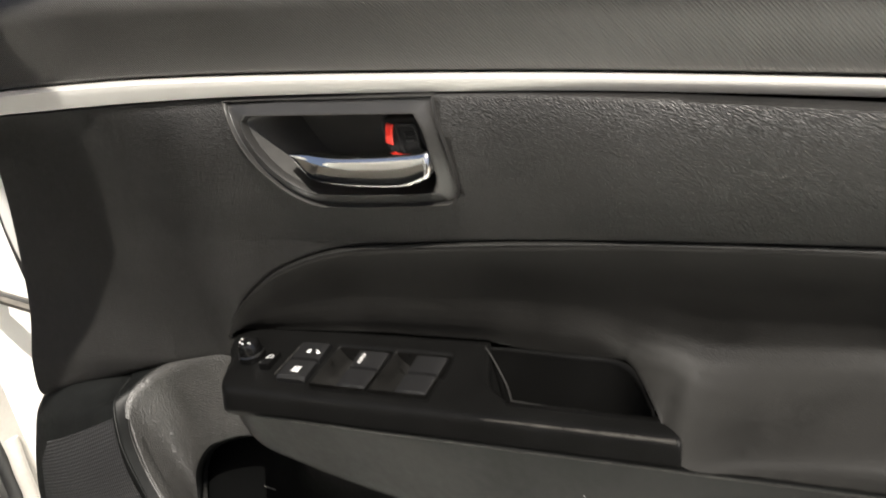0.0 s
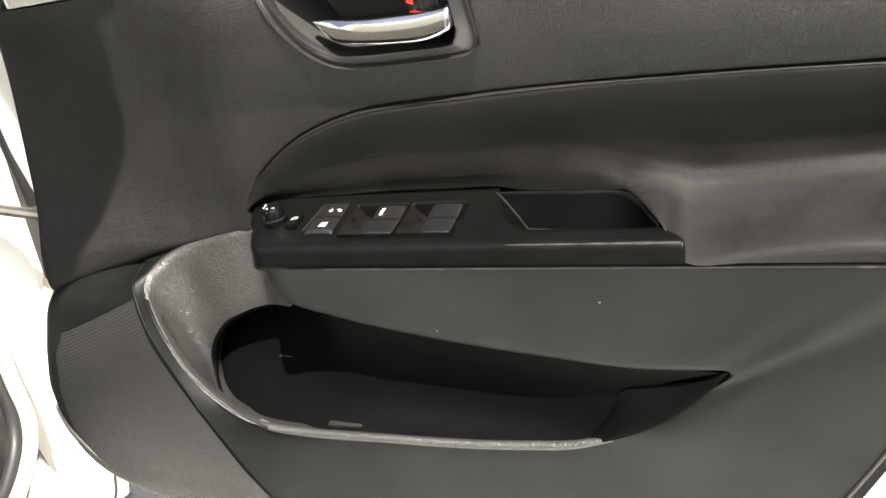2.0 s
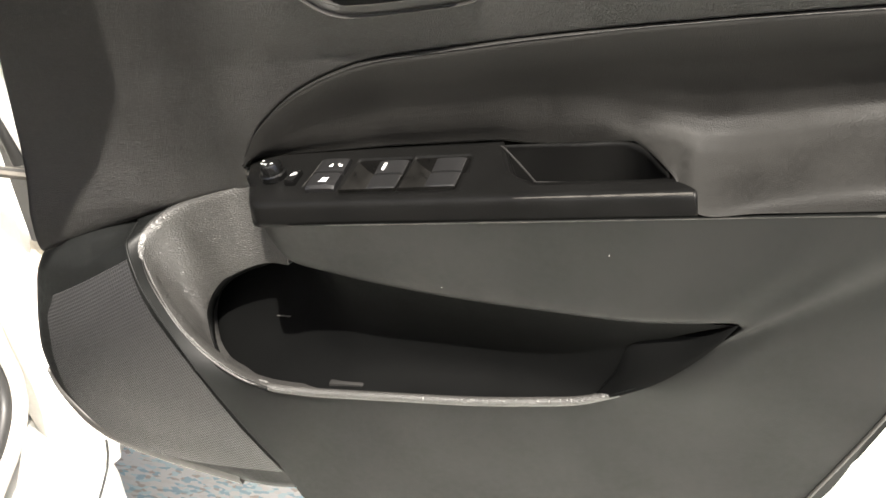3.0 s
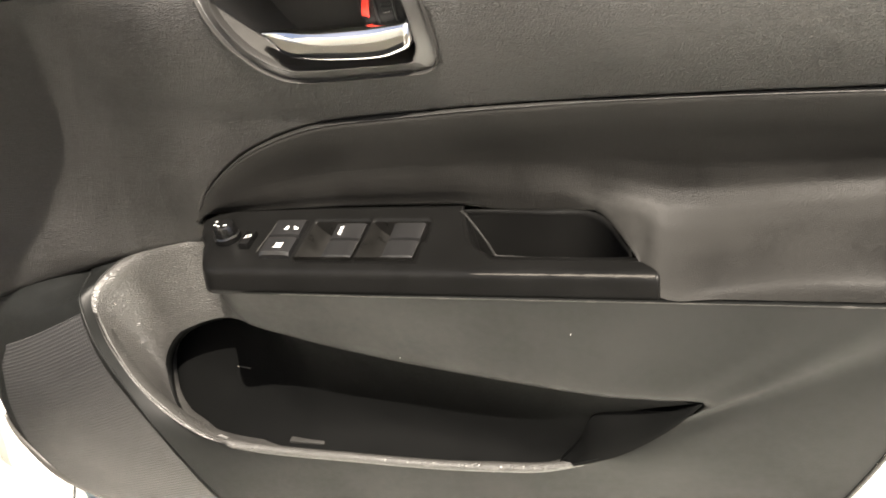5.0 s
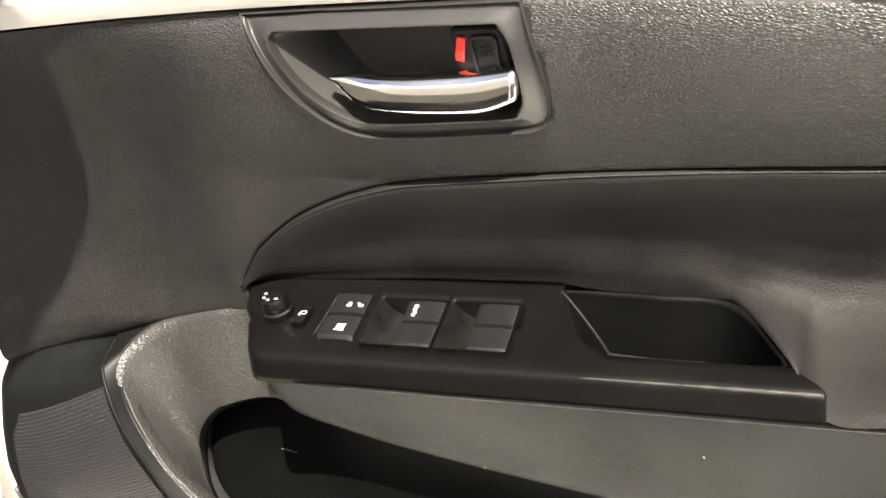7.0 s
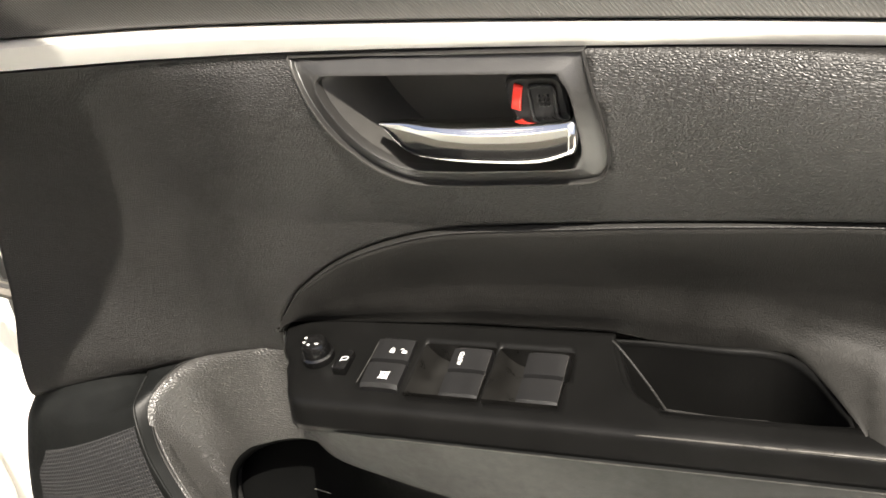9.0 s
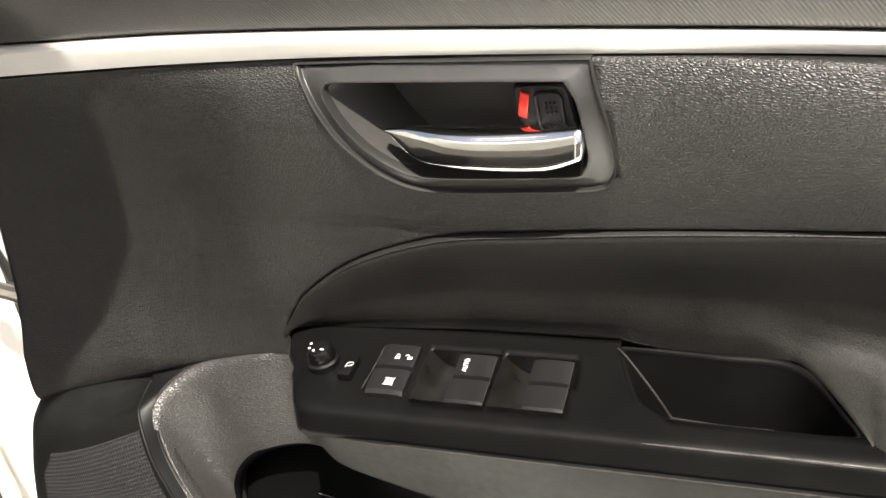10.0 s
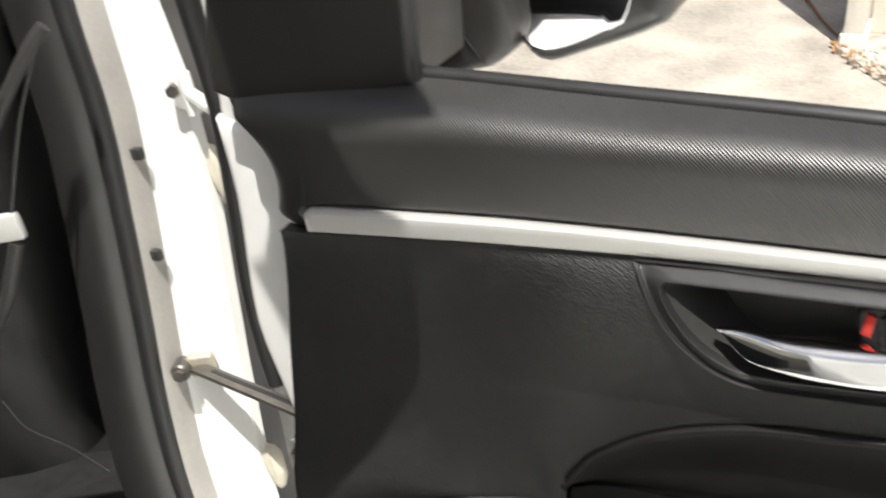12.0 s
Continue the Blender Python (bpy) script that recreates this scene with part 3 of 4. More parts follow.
def grab_pocket():
    """The well behind the switches, open to the top."""
    rim = curve([(0.1822, 0.003, 0.6650), (0.1850, -0.006, 0.6645), (0.1882, -0.0154, 0.664), (0.1930, -0.0269, 0.6630), (0.2000, -0.0330, 0.6624), (0.2093, -0.0381, 0.6622), (0.230, -0.0389, 0.662), (0.2498, -0.0391, 0.662), (0.2700, -0.0391, 0.662), (0.2838, -0.0386, 0.6622),
                 (0.2800, -0.0275, 0.6630), (0.2715, -0.0130, 0.6640), (0.2610, -0.0025, 0.6646), (0.2480, 0.0016, 0.665), (0.2233, 0.0025, 0.665), (0.1981, 0.003, 0.665)], 112, True, (0, 9))
    mid = Vector((0.232, -0.02, 0.0))
    inward = lambda p: (Vector((mid.x, mid.y, p.z)) - p).normalized()
    radius = lambda p: lerp(0.0028, 0.0010, smooth01(-0.028, -0.0365, p.y))
    rows = [[p - inward(p) * 0.0006 for p in rim]]
    for k in range(7):
        a = k / 6 * math.pi / 2
        rows.append([p + inward(p) * radius(p) * math.sin(a) - Vector((0, 0, radius(p) * (1 - math.cos(a)))) for p in rim])
    bm = loft(rows, True, flip=True, mat=1)
    inner = rows[-1]
    rows = [inner]
    for s, dz in ((0.01, -0.004), (0.05, -0.014), (0.10, -0.035), (0.16, -0.062), (0.30, -0.070), (0.6, -0.071)):
        rows.append([Vector((lerp(p.x, mid.x, s), lerp(p.y, mid.y, s), p.z + dz)) for p in inner])
    loft(rows, True, bm, flip=True)
    cap(bm, rows[-1])
    return bm


part("grab_pocket", grab_pocket(), (GRAB, SATIN), plate, "deep black grab pocket", 45)
# the ridge across the pocket's front end
part("pocket_ridge", tube(curve([(0.1815, 0.001, 0.6656), (0.1860, -0.0035, 0.6648), (0.1935, -0.0115, 0.6620), (0.2025, -0.0225, 0.6595), (0.2105, -0.0355, 0.6603)], 20), 0.0006, 8), BEZEL, plate)
# the glint on the pocket's worn front lip, drawn as a grey bar
part("pocket_lip", tube(curve([(0.2105, -0.0365, 0.6612), (0.231, -0.0380, 0.6612), (0.252, -0.0382, 0.6614)], 12), 0.0005, 6, taper=lambda u: 1.0 - 0.7 * u), BEZEL, plate, "rubbed lip with its glint painted grey")


# rubbed crease; its highlight is a paler bar that widens to the rear
part("worn_edge_highlight", tube(curve([(0.060, -0.0508, 0.6597), (0.135, -0.0512, 0.6597), (0.18, -0.0514, 0.6597), (0.24, -0.0515, 0.6597), (0.2970, -0.0516, 0.6596)], 120), 0.0011, 10, taper=lambda u: (smooth01(0.2, 1.0, u) * 0.8 + 0.15) * (0.85 + 0.3 * noise.noise(Vector((u * 26, 1.7, 0))))), RUBBED, plate, "rubbed edge with its highlight painted on")


def well(x0, x1, y0, y1):
    """The sloping recess in which a window switch sits: shallow at its front end."""
    top = 0.664
    rows = [[Vector((x, y, 0.6632 + 0.05 * (y + 0.025))) for y in (y1, (y0 + y1) / 2, y0)] for x in (x0,)]
    rows += [[Vector((x, y, z)) for y in (y1 - 0.0004, (y0 + y1) / 2, y0 + 0.0004)] for x, z in ((x0 + 0.0015, 0.6615), (x0 + 0.004, 0.6580), (x0 + 0.007, 0.6554), (x0 + 0.010, 0.6538), (x0 + 0.0135, 0.6530), (x0 + 0.017, 0.6526), (x1, 0.6520))]
    bm = loft(rows, flip=True)
    for y in (y0, y1):
        loft([[Vector((x0, y, top)), Vector((x1, y, top))], [Vector((x0, y, 0.650)), Vector((x1, y, 0.650))]], bm=bm)
    loft([[Vector((x1, y0, top)), Vector((x1, y1, top))], [Vector((x1, y0, 0.65)), Vector((x1, y1, 0.65))]], bm=bm)
    return bm


def rocker(x0, x1, y0, y1, top):
    """A two-part rocker switch with a step across its middle."""
    xs = np.linspace(0, 1, 9)
    prof = ((0.0, -0.006), (0.0, 0.0), (0.05, 0.0012), (0.46, 0.0002), (0.475, -0.0012), (0.485, -0.0035), (0.515, -0.0035), (0.525, -0.0012), (0.54, 0.0002), (0.95, -0.0004), (1.0, -0.002), (1.0, -0.008))
    rows = []
    for v, dz in prof:
        rows.append([Vector((lerp(x0, x1, u) + 0.0012 * (v - 0.5), lerp(y1, y0, v), top + dz - 0.0008 * abs(2 * u - 1) ** 6 - 0.11 * (0.5 - v) * -0.004)) for u in xs])
    bm = loft(rows, flip=False)
    for j in (0, -1):
        side = [r[j] for r in rows]
        loft([side, [Vector((p.x, p.y, top - 0.012)) for p in side]], bm=bm, flip=(j == 0))
    return bm


for x0, x1, e, d in HOLES:
    part("switch_well", well(x0, x1, e, d), WELL_DARK, plate, "dark sloping switch recess")
    part("window_switch", rocker(x1 - 0.0205, x1 - 0.0012, e + 0.0012, d - 0.0012, 0.6640), SWITCH, plate, "dark grey window rocker switch", 35)
    # glint on the switch's rear edge, drawn as a thin pale bar
    part("switch_edge", tube(curve([(x1 - 0.0018, d - 0.003, 0.6648), (x1 - 0.0012, (e + d) / 2, 0.6640), (x1 - 0.0006, e + 0.003, 0.6632)], 16), 0.0002, 6, taper=lambda u: 0.4 + 0.6 * math.sin(7 * u) ** 2), PALE, plate, "painted glint on the edge of the window switch")
part("switch_edge", tube(curve([(0.0668, -0.0100, 0.6672), (0.0670, -0.025, 0.6668), (0.0664, -0.0405, 0.6660)], 20), 0.0003, 6, taper=lambda u: 0.5 + 0.5 * math.sin(9 * u) ** 2), PALE, plate, "pale dusty edge of the lock switch")
part("lock_switch", rocker(0.0672, 0.0868, -0.0415, -0.0085, 0.6668), SWITCH, plate, "dark grey lock and window-block switch", 35)

bm = bmesh.new()
knob = []
for r, z in ((0.0085, 0.663), (0.0085, 0.6665), (0.0072, 0.6672), (0.0068, 0.6725), (0.0058, 0.6740), (0.0030, 0.6744)):
    knob.append([Vector((0.0365 + r * math.cos(k * math.tau / 28), -0.0225 + r * math.sin(k * math.tau / 28), z)) for k in range(28)])
loft(knob, True, bm, flip=True)
cap(bm, knob[-1])
part("mirror_knob", bm, GLOSS, plate, "round black mirror adjuster knob", 40)
part("fold_switch", box(0.0490, 0.0562, -0.0330, -0.0190, 0.660, 0.6668, 0.001), GLOSS, plate, "small black mirror folding switch", 35)


def printed(name, shapes, m, label):
    """White print: thin plates in the plane of a switch, laid in pose m."""
    bm = bmesh.new()
    for s in shapes:
        vs = [bm.verts.new(m @ Vector((x, y, 0))) for x, y in s]
        bm.faces.new(vs)
    bmesh.ops.recalc_face_normals(bm, faces=bm.faces[:])
    return part(name, bm, PRINT, plate, label, 30, 0.0002)


def bar(x0, y0, x1, y1, w):
    d = Vector((x1 - x0, y1 - y0)).normalized() * w / 2
    n = Vector((-d.y, d.x))
    return [(x0 - n.x, y0 - n.y), (x1 - n.x, y1 - n.y), (x1 + n.x, y1 + n.y), (x0 + n.x, y0 + n.y)]


def outline(points, w):
    return [bar(*a, *b, w) for a, b in zip(points, points[1:])]


PAD = [(-0.0016, -0.0016), (0.0016, -0.0016), (0.0016, 0.0009), (-0.0016, 0.0009)]
closed_lock = [PAD] + outline([(-0.0011, 0.0009), (-0.0011, 0.0021), (0.0, 0.0028), (0.0011, 0.0021), (0.0011, 0.0009)], 0.0004)
open_lock = [PAD] + outline([(-0.0011, 0.0009), (-0.0011, 0.0020), (-0.0022, 0.0027), (-0.0033, 0.0020), (-0.0033, 0.0012)], 0.0005)
printed("lock_symbol", closed_lock, pose(0.0772, -0.0190, 0.66815, 0, 0, 0) @ Matrix.Scale(0.75, 4), "white padlock symbol")
printed("unlock_symbol", open_lock, pose(0.0838, -0.0190, 0.66815, 0, 0, 0) @ Matrix.Scale(0.75, 4), "white open padlock symbol")
block = outline([(-0.0022, -0.0022), (-0.0022, 0.0016), (-0.0008, 0.0026), (0.0022, 0.0026), (0.0022, -0.0022), (-0.0022, -0.0022)], 0.0006) + [bar(-0.0030, 0.0030, 0.0028, -0.0028, 0.0007), bar(-0.0028, -0.0028, 0.0030, 0.0030, 0.0006), bar(-0.0022, 0.0, 0.0022, 0.0, 0.0006)]
printed("block_symbol", block, pose(0.0792, -0.0358, 0.66755) @ Matrix.Scale(0.85, 4), "white crossed-out window symbol")
fold = outline([(-0.0016, -0.0022), (-0.0016, 0.0016), (0.0008, 0.0024), (0.0020, 0.0018), (0.0014, -0.0004), (-0.0016, -0.0006)], 0.0003)
printed("fold_symbol", fold, pose(0.0535, -0.0262, 0.66705) @ Matrix.Scale(0.9, 4), "white folding mirror symbol")
printed("knob_symbol", [bar(0.0312, -0.0215, 0.0322, -0.0205, 0.0009), bar(0.0318, -0.0248, 0.0330, -0.0242, 0.0010), bar(0.0350, -0.0262, 0.0362, -0.0262, 0.0011), bar(0.0385, -0.0250, 0.0405, -0.0246, 0.0007)], pose(0, 0, 0.67465), "small white marks")
txt = bpy.data.curves.new("auto_word", "FONT")
txt.body, txt.size, txt.align_x, txt.align_y, txt.extrude = "AUTO", 0.0033, "CENTER", "CENTER", 0.0001
word = new("auto_word", txt)
word.data.materials.append(PRINT)
word.parent = plate
word.matrix_basis = pose(0.1122, -0.0180, 0.66545, 0, 0, 94)
tagged(word, "white word AUTO")

# ---- lower panel round the map pocket ----
RIM = [(0.050, -0.036, 0.644), (0.030, -0.024, 0.644), (-0.0010, 0.0050, 0.6420), (-0.030, 0.0055, 0.6370), (-0.060, 0.0030, 0.6310), (-0.0790, -0.0040, 0.6255), (-0.0908, -0.0188, 0.6160), (-0.0880, -0.0315, 0.6015), (-0.0770, -0.0415, 0.5820),
       (-0.0605, -0.0495, 0.5565), (-0.0390, -0.0545, 0.5335), (-0.0120, -0.0570, 0.5180), (0.030, -0.0582, 0.5136), (0.090, -0.0587, 0.5138), (0.150, -0.0587, 0.5140), (0.195, -0.0582, 0.5163), (0.222, -0.0578, 0.5190), (0.2450, -0.0565, 0.5250)]
RING = [(0.0220, -0.0180, 0.595), (0.0080, -0.0130, 0.5935), (-0.0060, -0.0100, 0.5905), (-0.0220, -0.0085, 0.5850), (-0.0405, -0.0080, 0.5762), (-0.0570, -0.0075, 0.5625), (-0.0678, -0.0085, 0.5485), (-0.0715, -0.0125, 0.535), (-0.0665, -0.023, 0.524),
        (-0.052, -0.037, 0.5185), (-0.034, -0.047, 0.517), (-0.010, -0.0545, 0.5160), (0.030, -0.0562, 0.5146), (0.090, -0.0568, 0.5147), (0.150, -0.0568, 0.5149), (0.195, -0.0563, 0.5172), (0.222, -0.0563, 0.5199), (0.2450, -0.0566, 0.5253)]
LOW_IN = [(0.0335, -0.047, 0.6440), (0.036, -0.044, 0.625), (0.043, -0.041, 0.611), (0.070, -0.043, 0.604), (0.100, -0.045, 0.5975), (0.150, -0.0455, 0.587), (0.205, -0.049, 0.581), (0.260, -0.053, 0.5770), (0.3147, -0.0578, 0.5794),
          (0.3019, -0.0580, 0.5633), (0.2821, -0.0582, 0.5459), (0.2581, -0.0584, 0.5307)] + [(RIM[i][0], RIM[i][1] + 0.0022, RIM[i][2]) for i in (16, 14, 13, 12, 11, 10, 9, 8, 7, 6, 5, 4)] + [(-0.056, 0.0070, 0.6315)]
# how deep the panel is scooped at that edge, beside the pocket's rear end
SCOOP = [0.0] * 9 + [0.002, 0.002, 0.001, 0.0] + [0.0] * 12
LOW_OUT = [(0.0340, -0.0495, 0.6455), (0.050, -0.0560, 0.6480), (0.075, -0.0585, 0.6488), (0.100, -0.0585, 0.6488), (0.140, -0.0585, 0.6488), (0.190, -0.0585, 0.6488), (0.250, -0.0585, 0.6488), (0.330, -0.0585, 0.6488), (0.405, -0.0585, 0.6485),
           (0.440, -0.057, 0.640), (0.424, -0.060, 0.600), (0.390, -0.060, 0.525), (0.335, -0.0585, 0.430), (0.180, -0.056, 0.368), (0.020, -0.060, 0.380), (-0.0140, -0.0650, 0.453), (-0.0325, -0.0650, 0.493), (-0.0520, -0.0620, 0.532), (-0.0670, -0.0555, 0.560), (-0.0830, -0.0465, 0.588), (-0.0910, -0.0385, 0.6045), (-0.0990, -0.0270, 0.6160), (-0.1030, -0.0150, 0.6180), (-0.1040, -0.0040, 0.6200), (-0.1030, 0.0075, 0.6280)]


def lower_panel():
    a, b = matched(LOW_IN, 10), matched(LOW_OUT, 10)
    scoop = [q.x for q in matched([(s, 0) for s in SCOOP], 10)]
    tail = [smooth01(80, 92, i) for i in range(len(a))]
    rows = [[p + Vector((-0.004 * w, d + lerp(0.014, -0.0004, w), -0.001 * w)) for p, d, w in zip(a, scoop, tail)], [p + Vector((-0.002 * w, d + lerp(0.004, 0.0, w), 0.0)) for p, d, w in zip(a, scoop, tail)]]
    for v, lift in ((0.0, 0.0012), (0.015, -0.0008), (0.05, -0.0020), (0.09, -0.0023), (0.13, -0.0025), (0.17, -0.0026), (0.21, -0.0026), (0.25, -0.0026), (0.30, -0.0025), (0.35, -0.0024), (0.5, -0.002), (0.65, -0.0016), (0.8, -0.001), (0.93, -0.0004), (1.0, 0.0)):
        rows.append([p.lerp(q, v) + Vector((0, lift * (1 - w) * min(1.0, (q - p).length / 0.05) + d * (lerp(max(0.0, 1 - v / 0.27), 1 - smooth01(0.0, 0.30, v), 0.35)), 0)) for p, q, d, w in zip(a, b, scoop, tail)])
    rows.append([p + Vector((-0.006 * w, 0.012, 0.0)) for p, w in zip(b, tail)])
    for row in rows[1:-1]:
        for p in row:
            # the soft crease that runs on from the pocket's rear tip
            line = 0.5745 + (p.x - 0.306) * 0.78
            p.y += 0.0020 * smooth01(0.012, -0.010, p.z - line - 0.004) * smooth01(0.012, -0.022, line - p.z - 0.014) * smooth01(0.25, 0.31, p.x) * smooth01(0.39, 0.33, p.x)
    return loft(rows, flip=True)


part("lower_panel", lower_panel(), LOWER, door, "charcoal moulded lower door panel", 55, 0.002)

# the funnel round the bottle holder
def funnel():
    a, b = matched(RIM, 10), matched(RING, 10)
    n = len(a)
    skirt = [Vector((-0.0008 * smooth01(0.02, -0.04, p.x), 0.0, -0.0006 * smooth01(-0.04, 0.02, p.x))) for p in a]
    rows = [[p + s + Vector((0, 0.010, 0)) for p, s in zip(a, skirt)], [p + s * 0.7 + Vector((0, 0.002, 0)) for p, s in zip(a, skirt)]]
    for v, lift in ((0.0, -0.0002), (0.02, -0.0012), (0.045, -0.0016), (0.08, -0.0011), (0.14, 0.0004), (0.25, 0.0016), (0.4, 0.0026), (0.55, 0.0030), (0.7, 0.0027), (0.84, 0.0016), (0.94, 0.0004), (1.0, 0.0012)):
        row = []
        for i, (p, q) in enumerate(zip(a, b)):
            roll = smooth01(105, 125, i)                 # from here on the skin is only the pocket's rounded lip
            soft = smooth01(35, 50, i)                   # the rolled edge fades out below the panel's seam
            y = lerp(lift * lerp(0.2, 1.0, soft) * min(1.0, (q - p).length / 0.03), -0.0007 * math.sin(math.pi * v), roll)
            sink = smooth01(n - 22, n - 1, i)            # the lip dies away into the panel at its rear end
            row.append(p.lerp(q, v) + Vector((0, y * (1 - sink) + 0.001 * sink ** 2, 0.0005 * math.sin(math.pi * v) * roll)))
        rows.append(row)
    rows.append([q + Vector((0.001, lerp(0.010, 0.0012, smooth01(100, 120, i)), -0.001)) for i, q in enumerate(b)])
    return loft(rows)


part("bottle_holder_surround", funnel(), CONE, door, "black coarse-grained funnel round the bottle holder", 60, 0.002)


def map_pocket():
    """The hollow behind the lip: a bottle well at the front, and to the rear a pocket whose back slopes down to a floor."""
    top = matched([(-0.115, 0.006, 0.610), (-0.060, 0.026, 0.636), (0.000, 0.020, 0.640), (0.034, -0.012, 0.640), (0.060, -0.038, 0.614), (0.105, -0.042, 0.598), (0.150, -0.0435, 0.589), (0.205, -0.047, 0.583), (0.255, -0.051, 0.579), (0.314, -0.0565, 0.5790)], 8)
    line = matched([(-0.115, 0.004, 0.545), (-0.070, 0.022, 0.545), (-0.020, 0.020, 0.540), (0.020, 0.008, 0.538), (0.052, -0.003, 0.536), (0.083, -0.008, 0.533), (0.151, -0.015, 0.527), (0.200, -0.024, 0.530), (0.244, -0.038, 0.541), (0.2545, -0.0430, 0.5560)], 8)
    low = matched([(-0.110, -0.012, 0.500), (-0.070, -0.030, 0.498), (-0.025, -0.046, 0.503), (0.010, -0.050, 0.511), (0.050, -0.0535, 0.513), (0.090, -0.054, 0.5135), (0.150, -0.054, 0.5135), (0.195, -0.0535, 0.515), (0.230, -0.0505, 0.5210), (0.243, -0.0450, 0.5370)], 8)
    rows = []
    for k in range(17):
        v = k / 16
        rows.append([p.lerp(q, v).lerp(q.lerp(r, v), v) + (q - (p + r) / 2) * 0.15 * v * (1 - v) for p, q, r in zip(top, line, low)])
    return loft(rows)


def pocket_scoop():
    """The hollow that rises from the pocket's rear end and tapers into the panel."""
    out = matched([(0.3165, -0.0580, 0.5806), (0.3019, -0.0578, 0.5633), (0.2821, -0.0580, 0.5459), (0.2650, -0.0582, 0.5345), (0.2480, -0.0582, 0.5268), (0.2340, -0.0578, 0.5219)], 8)
    mid = matched([(0.3150, -0.0580, 0.5802), (0.3000, -0.0548, 0.5705), (0.2826, -0.0495, 0.5645), (0.2545, -0.0465, 0.5559), (0.2430, -0.0490, 0.5370), (0.2300, -0.0540, 0.5225)], 8)
    rows = [[p + Vector((0, 0.004, 0)) for p in out]]
    for k in range(9):
        v = k / 8
        rows.append([Vector((lerp(p.x, q.x, v), lerp(p.y, q.y, v ** 1.9), lerp(p.z, q.z, v))) for p, q in zip(out, mid)])
    rows.append([q + Vector((0.0005, 0.0015, 0.0)) for q in mid])
    rows.append([q + Vector((0.004, 0.02, -0.002)) for q in mid])
    return loft(rows)


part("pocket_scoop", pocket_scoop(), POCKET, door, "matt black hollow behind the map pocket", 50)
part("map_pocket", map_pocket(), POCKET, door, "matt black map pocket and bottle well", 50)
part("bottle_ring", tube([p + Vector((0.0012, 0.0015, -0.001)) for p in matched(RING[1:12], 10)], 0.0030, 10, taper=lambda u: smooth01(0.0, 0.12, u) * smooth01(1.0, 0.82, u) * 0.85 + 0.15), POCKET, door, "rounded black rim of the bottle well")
bm = tube(curve([(-0.0119, -0.0060, 0.5402), (-0.0049, -0.0077, 0.5412), (0.0011, -0.0094, 0.5421)], 8), 0.00028, 6)
part("pocket_mark", bm, WORN, door, "pale moulded line")
part("pocket_tab", box(0.0425, 0.0690, -0.0502, -0.0420, 0.5128, 0.5162, 0.0012), BEZEL, door, "pale plastic tab on the pocket floor")
part("panel_edge", tube(curve(LOW_OUT[17:24], 50), 0.0010, 8, taper=lambda u: 0.55 + 0.35 * smooth01(0.1, 0.6, u)), LOWER, door, "raised edge of the lower panel")

part("panel_rim", tube(curve([(p[0] + 0.001, p[1] - 0.0005, p[2]) for p in LOW_OUT[9:13]], 60), 0.0011, 8), PALE, door, "pale rounded rear rim of the lower panel")
for x, y, z, r in ((0.252, -0.0605, 0.628, 0.0003), (0.150, -0.0604, 0.606, 0.00025)):
    dot = bmesh.new()
    bmesh.ops.create_icosphere(dot, subdivisions=1, radius=r)
    bmesh.ops.translate(dot, verts=dot.verts[:], vec=(x, y, z))
    part("dust_speck", dot, PRINT, door, "pale dust speck")
# broken glint along the seam, drawn as a pale bar of uneven width
part("panel_seam", tube(curve([(0.085, -0.0588, 0.6492), (0.20, -0.0592, 0.6492), (0.32, -0.0592, 0.6492), (0.405, -0.0590, 0.6488)], 160), 0.00055, 6, taper=lambda u: 0.35 + 0.65 * max(0.0, noise.noise(Vector((u * 40, 3.1, 0)))) * 2), PALE, door, "seam below the switch panel with its glint painted pale")

# ---- speaker panel ----
SPK_RIGHT = [(-0.104, -0.003, 0.6195), (-0.1018, -0.020, 0.6165), (-0.0980, -0.029, 0.6140), (-0.0835, -0.0463, 0.5885), (-0.0672, -0.0555, 0.560), (-0.0328, -0.0650, 0.493), (-0.0145, -0.0650, 0.453), (-0.005, -0.062, 0.424)]
SPK_LEFT = [(-0.195, -0.013, 0.6010), (-0.2030, -0.019, 0.588), (-0.2095, -0.024, 0.570), (-0.2170, -0.030, 0.545), (-0.2220, -0.036, 0.515), (-0.2100, -0.044, 0.480), (-0.1700, -0.052, 0.4468), (-0.060, -0.058, 0.4200)]


def speaker_rows(n=28, left=0.0, right=1.0, first=0, proud=0.0, narrow=None):
    a, b = matched(SPK_LEFT, 8)[first:], matched(SPK_RIGHT, 8)[first:]
    rows = []
    for j, (p, q) in enumerate(zip(a, b)):
        belly = lerp(0.007, 0.0015, smooth01(30, 46, j + first))     # the panel is flat along its lower edge
        start = left if narrow is None else lerp(left, narrow, smooth01(26, 42, j + first)) + 0.10 * smooth01(first + 5, first, j + first)
        rows.append([p.lerp(q, lerp(start, right, k / n)) + Vector((0, -belly * math.sin(math.pi * lerp(start, right, k / n)) - proud, 0)) for k in range(n + 1)])
    return rows


rows = speaker_rows()
for k, p in enumerate(rows[0]):
    p.z += 0.0045 * math.sin(math.pi * k / 28)
    p.y += 0.006
rows = [[p + Vector((0, 0.010, 0)) for p in rows[0]], *rows, [p + Vector((0, 0.004, -0.007)) for p in rows[-1]], [p + Vector((0, 0.030, -0.010)) for p in rows[-1]]]
